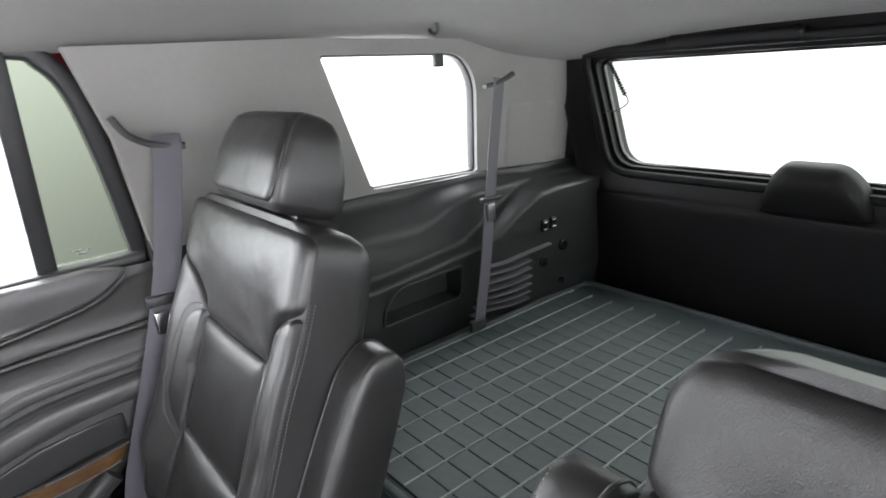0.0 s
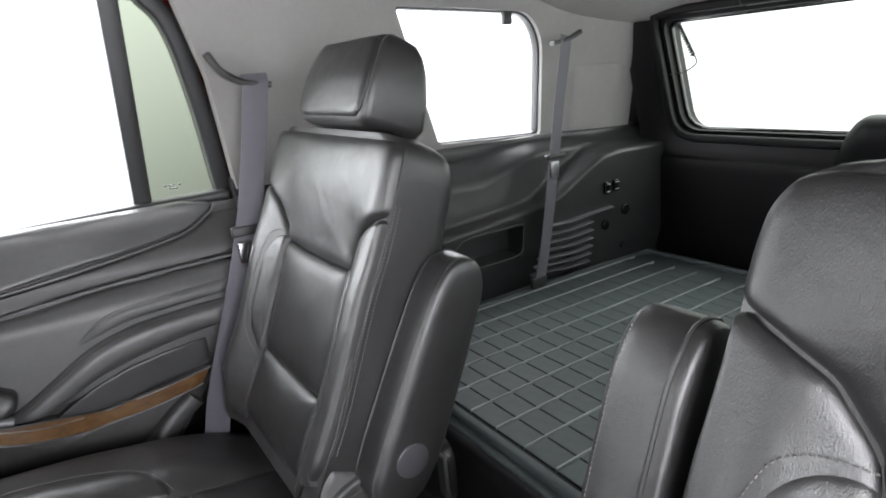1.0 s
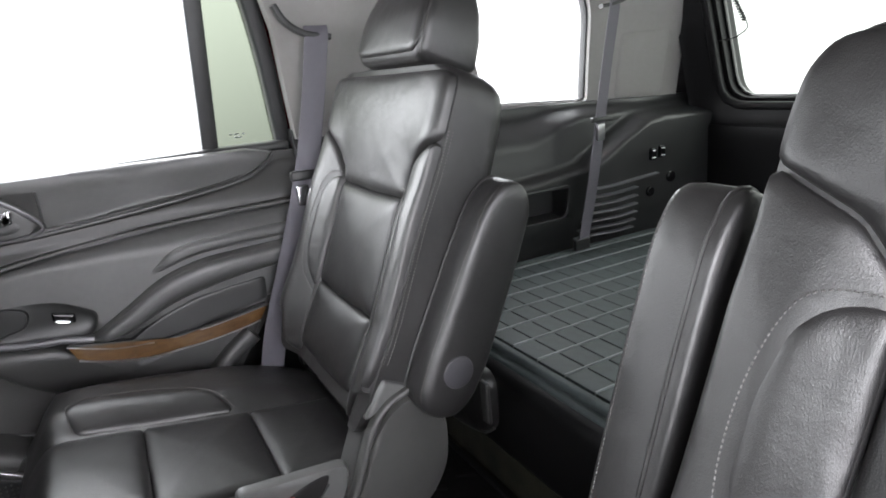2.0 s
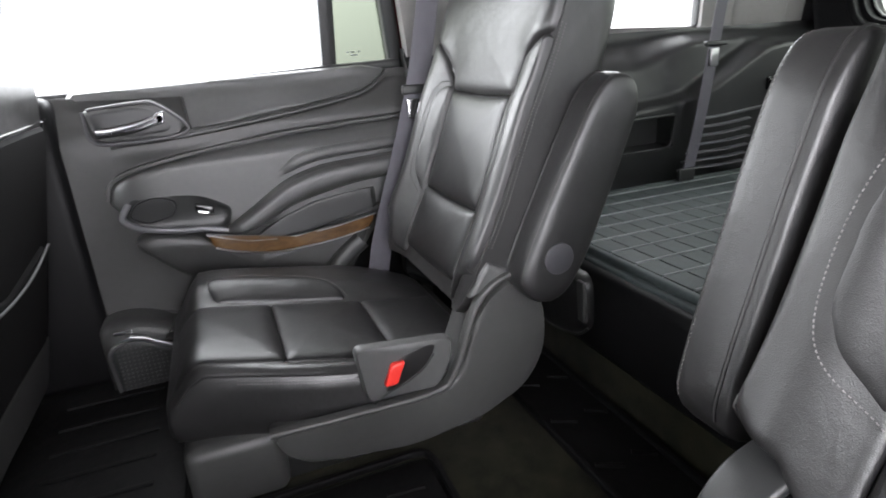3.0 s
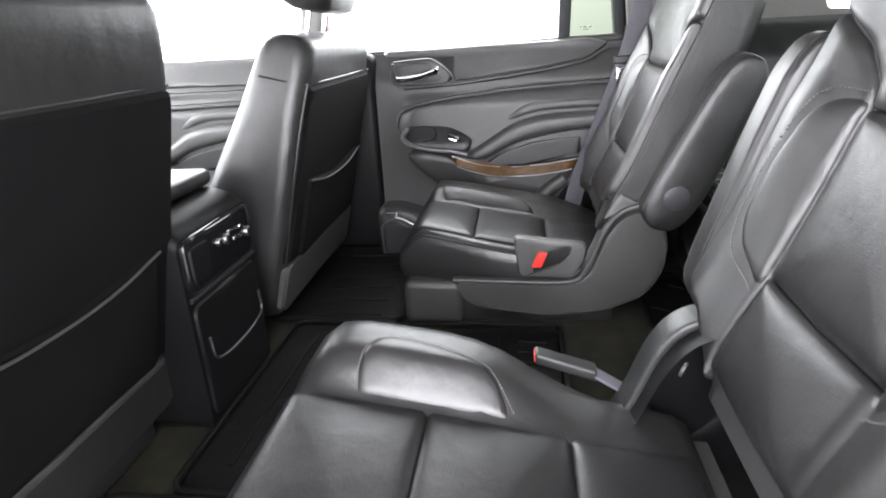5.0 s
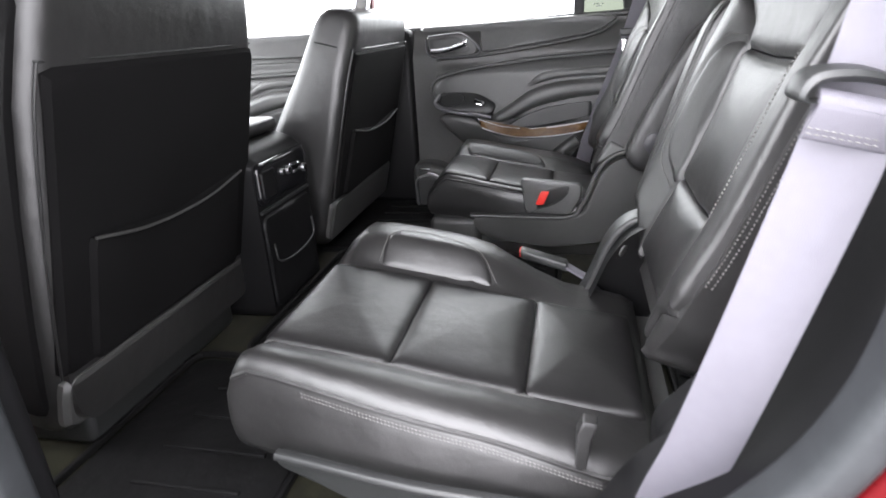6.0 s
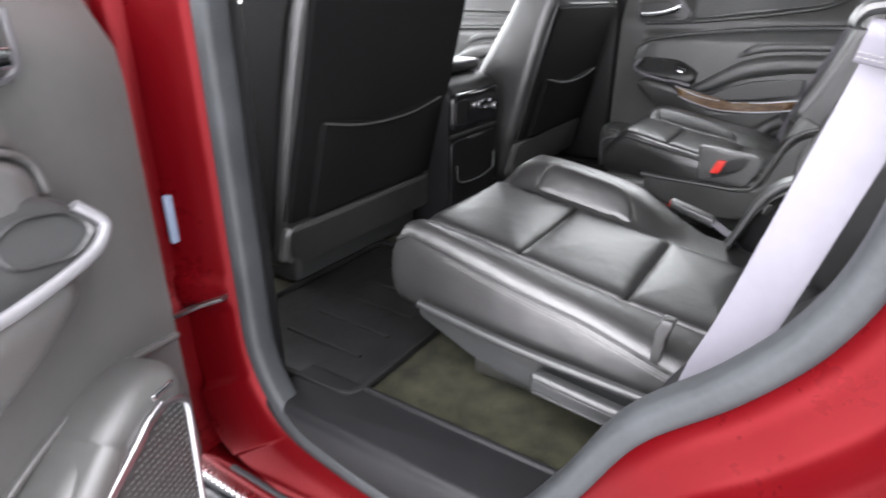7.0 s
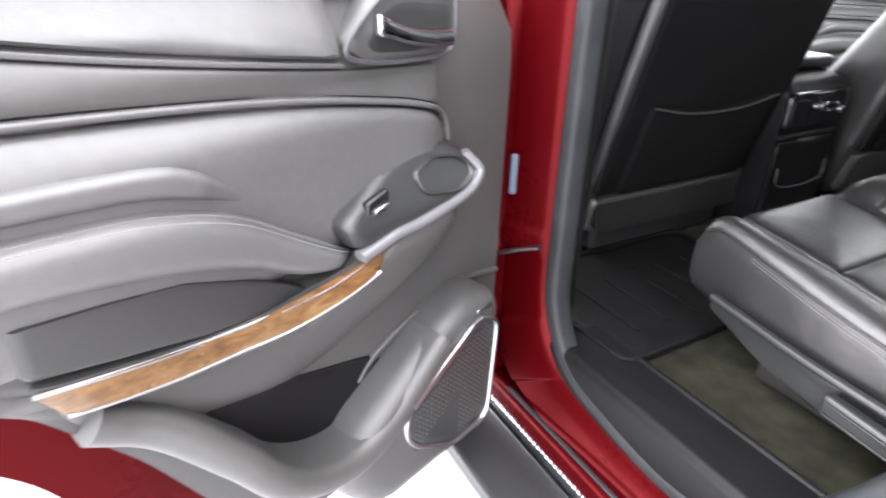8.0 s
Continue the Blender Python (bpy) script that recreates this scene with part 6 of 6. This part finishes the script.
b = belt("seat_belt", "pale mauve seat belt at the open door", [(0.775, 0.485, 1.46), (0.788, 0.462, 1.30), (0.80, 0.436, 1.165), (0.803, 0.402, 1.02), (0.80, 0.368, 0.88), (0.795, 0.345, 0.80), (0.79, 0.335, 0.72)], (1, -0.35, 0), 0.052)
GL = lambda y, z, d: Vector((0.802 + d, y, z))
bm = B()
loop = curve([(0.392, 1.160), (0.393, 1.170), (0.402, 1.177), (0.425, 1.177), (0.450, 1.169), (0.466, 1.160), (0.470, 1.148), (0.462, 1.140), (0.452, 1.144), (0.430, 1.151), (0.408, 1.157)], 6, True)
mid_l = sum(loop, Vector((0, 0))) / len(loop)
rings = []
for k_, d_ in ((0.55, 0.008), (0.62, 0.016), (0.80, 0.020), (1.0, 0.018), (1.10, 0.011), (1.13, 0.003), (1.08, -0.006), (0.9, -0.010), (0.55, -0.008)):
    rings.append([GL(mid_l.x + (p.x - mid_l.x) * (1 + (k_ - 1) * 0.35), mid_l.y + (p.y - mid_l.y) * k_, d_) for p in loop])
rings.append(rings[0])
loft(bm, rings, False)
part("belt_guide", bm, PLASTIC_DARK, b, "black loop guide round the webbing")
bm = B()
rings = []
for z_, d_ in ((1.162, 0.014), (1.156, 0.020), (1.150, 0.0195), (1.136, 0.0115), (1.132, 0.010), (1.130, 0.008)):
    yc = 0.4275 - (1.160 - z_) * 0.15
    rings.append([GL(yc + a_, z_ - 0.22 * a_, d_ + e_) for a_, e_ in ((-0.0245, 0), (0.0245, 0), (0.0245, -0.004), (-0.0245, -0.004))])
loft(bm, rings)
part("sewn_fold", bm, BELT, b, "sewn fold of webbing under the guide", angle=60)
bm = B()
for z_ in (1.1335, 1.137):
    stitches(bm, [GL(0.400 + 0.043 * k, z_ + 0.006 - 0.22 * 0.043 * k, 0.0128) for k in (0, 0.5, 1)], (1, 0, 0), r=0.0006)
tagged(part("stitching", bm, THREAD, b, "rows of thread across the fold"), kind="stuff")

for s in (-1, 1):
    b = belt("seat_belt", "dark mauve third-row seat belt over the load space panel", [(s * 0.702, 1.262, 1.50), (s * 0.70, 1.258, 1.47), (s * 0.702, 1.235, 1.33), (s * 0.698, 1.212, 1.20), (s * 0.690, 1.178, 1.03), (s * 0.686, 1.142, 0.88)], (s, -0.2, 0), 0.045)
    bm = B()
    sweep(bm, curve([(s * 0.704, 1.215, 1.482), (s * 0.704, 1.25, 1.487), (s * 0.70, 1.282, 1.496), (s * 0.693, 1.305, 1.508)], 6), rrect(-0.005, 0.005, -0.008, 0.008, 0.003, 2), (1, 0, 0))
    part("pillar_slot", bm, PLASTIC_DARK, b)
    bm = B()
    rbox(bm, -0.034, 0.034, -0.007, 0.007, -0.006, 0.006, 0.003, f=lambda p: Vector((s * 0.694 + p.y, 1.212 + p.x, 1.205 + p.z)))
    part("belt_stop", bm, PLASTIC_DARK, b)
    bm = B()
    rbox(bm, -0.013, 0.013, -0.004, 0.004, -0.022, 0.022, 0.003, f=lambda p: Vector((s * 0.688 + p.y, 1.204 + p.x, 1.172 + p.z)))
    part("tongue", bm, STEEL, b)
    bm = B()
    rbox(bm, -0.026, 0.026, -0.006, 0.006, -0.02, 0.012, 0.004, f=lambda p: Vector((s * 0.686 + p.y, 1.137 + p.x, 0.884 + p.z)))
    part("anchor", bm, PLASTIC_DARK, b)

# coat hook
for s in (-1,):
    hk = thing("coat_hook", "small grey coat hook on the headliner", "hook")
    bm = B()
    tube(bm, curve([(s * 0.71, 1.08, roof_z(0.71, 1.08) + 0.004), (s * 0.708, 1.083, 1.618), (s * 0.713, 1.079, 1.606), (s * 0.72, 1.072, 1.610), (s * 0.719, 1.068, 1.616)], 5), 0.004, (0, 1, 0))
    part("hook", bm, PLASTIC_DARK, hk)

# exterior mirror seen through the front glass
mir = thing("door_mirror", "black exterior door mirror on the passenger side", "mirror")
bm = B()
rbox(bm, -1.21, -0.99, -1.30, -1.222, 1.195, 1.33, 0.03)
part("housing", bm, PLASTIC_DARK, mir)
bm = B()
rbox(bm, -1.203, -0.997, -1.223, -1.213, 1.202, 1.323, 0.004)
part("glass", bm, CHROME, mir, "silvered mirror glass")


# ---- mats ----
def mat_piece(name, label, outline, z, ribs, h=0.010, mat_=None):
    t = thing(name, label, "floor mat", "rubber floor mats")
    bm = B()
    pad(bm, outline, lambda u, v, k: Vector((u, v, z + k)), h, 0.006, 0.004, round_=0.03, n=100, rings=5)
    part("sheet", bm, mat_ or RUBBER, t)
    bm = B()
    sweep(bm, [Vector((p.x, p.y, z + h)) for p in resample(fillet(outline, 0.03), 90)], rrect(-0.005, 0.005, -0.004, 0.009, 0.003, 2), (0, 0, 1), closed=True)
    part("raised_rim", bm, mat_ or RUBBER, t)
    for a, b_ in ribs:
        bm = B()
        sweep(bm, [Vector((*a, z + h)), Vector(((a[0] + b_[0]) / 2, (a[1] + b_[1]) / 2, z + h)), Vector((*b_, z + h))], rrect(-0.004, 0.004, -0.003, 0.005, 0.002, 2), (0, 0, 1))
        part("rib", bm, mat_ or RUBBER, t)
    return t


rib_c = [((-0.21 + 0.045 * k, 0.14), (-0.205 + 0.045 * k, 0.20)) for k in range(10)] + [((-0.22, 0.10), (0.22, 0.10)), ((-0.22, -0.06), (0.22, -0.06)), ((-0.22, 0.02), (0.22, 0.02))]
mat_piece("floor_mat", "black rubber mat between the two chairs", [(-0.28, -0.13), (0.25, -0.13), (0.25, 0.235), (-0.285, 0.235)], 0.588, rib_c)
for s in (-1, 1):
    mat_piece("floor_mat", "black rubber mat in the second-row footwell", [(s * 0.30, -0.495), (s * 0.82, -0.495), (s * 0.832, -0.30), (s * 0.825, -0.135), (s * 0.30, -0.14)], 0.588,
              [((s * (0.33 + 0.08 * k), -0.38), (s * (0.33 + 0.08 * k), -0.20)) for k in range(6)])
mat_piece("floor_mat", "black rubber mat over the tunnel behind the console", [(-0.285, -0.40), (0.285, -0.40), (0.285, -0.145), (-0.285, -0.145)], 0.588,
          [((-0.22, -0.33), (0.22, -0.33)), ((-0.22, -0.24), (0.22, -0.24))])
mat_piece("floor_mat", "black rubber mat in the third-row footwell", [(-0.60, 0.445), (0.60, 0.445), (0.60, 0.577), (-0.60, 0.577)], 0.588,
          [((-0.52 + 0.13 * k, 0.46), (-0.50 + 0.13 * k, 0.50)) for k in range(9)] + [((-0.52 + 0.13 * k, 0.53), (-0.50 + 0.13 * k, 0.565)) for k in range(9)])

cargo = thing("cargo_mat", "dark green-grey rubber cargo mat with a grid of raised tiles", "cargo mat")
bm = B()
rbox(bm, -0.748, 0.748, 0.600, 1.625, 0.836, 0.8515, 0.006)
part("base_sheet", bm, CARGO_RUBBER, cargo)
bm = B()
sweep(bm, [Vector((p[0], p[1], 0.853)) for p in rrect(-0.702, 0.702, 0.622, 1.615, 0.03, 4)], rrect(-0.008, 0.008, -0.004, 0.012, 0.005, 3), (0, 0, 1), closed=True)
part("raised_lip", bm, CARGO_RUBBER, cargo)
TX, TY = 0.069, 0.0485


def tile_mesh():
    bm = B()
    a, b_ = TX / 2, TY / 2 - 0.0014
    lo = [(-a, -b_), (a, -b_), (a, b_), (-a, b_)]
    rings = [[Vector((x, y, -0.002)) for x, y in lo], [Vector((x, y, 0.0036)) for x, y in lo], [Vector((x * 0.998, y * 0.965, 0.0042)) for x, y in lo]]
    loft(bm, rings)
    return finish("tile", bm, CARGO_RUBBER, 30)


TILE = tile_mesh()
far = B()
for jx in range(19):
    for jy in range(18):
        x, y = -0.656 + TX * jx, 0.668 + TY * jy
        if y < 1.46:
            ob = new("tile", TILE)
            ob.parent = cargo
            ob.location = (x, y, 0.8515)
        else:
            rbox(far, x - TX / 2 + 0.0022, x + TX / 2 - 0.0022, y - TY / 2 + 0.0018, y + TY / 2 - 0.0018, 0.849, 0.856, 0.0012, 1)
tagged(part("tiles", far, CARGO_RUBBER, cargo), kind="stuff")
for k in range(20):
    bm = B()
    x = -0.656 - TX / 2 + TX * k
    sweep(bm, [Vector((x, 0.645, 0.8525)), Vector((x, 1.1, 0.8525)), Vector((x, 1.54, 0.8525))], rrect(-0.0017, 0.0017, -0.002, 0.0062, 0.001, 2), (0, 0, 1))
    part("ridge", bm, CARGO_RIDGE, cargo, "pale ridge line between the tiles")
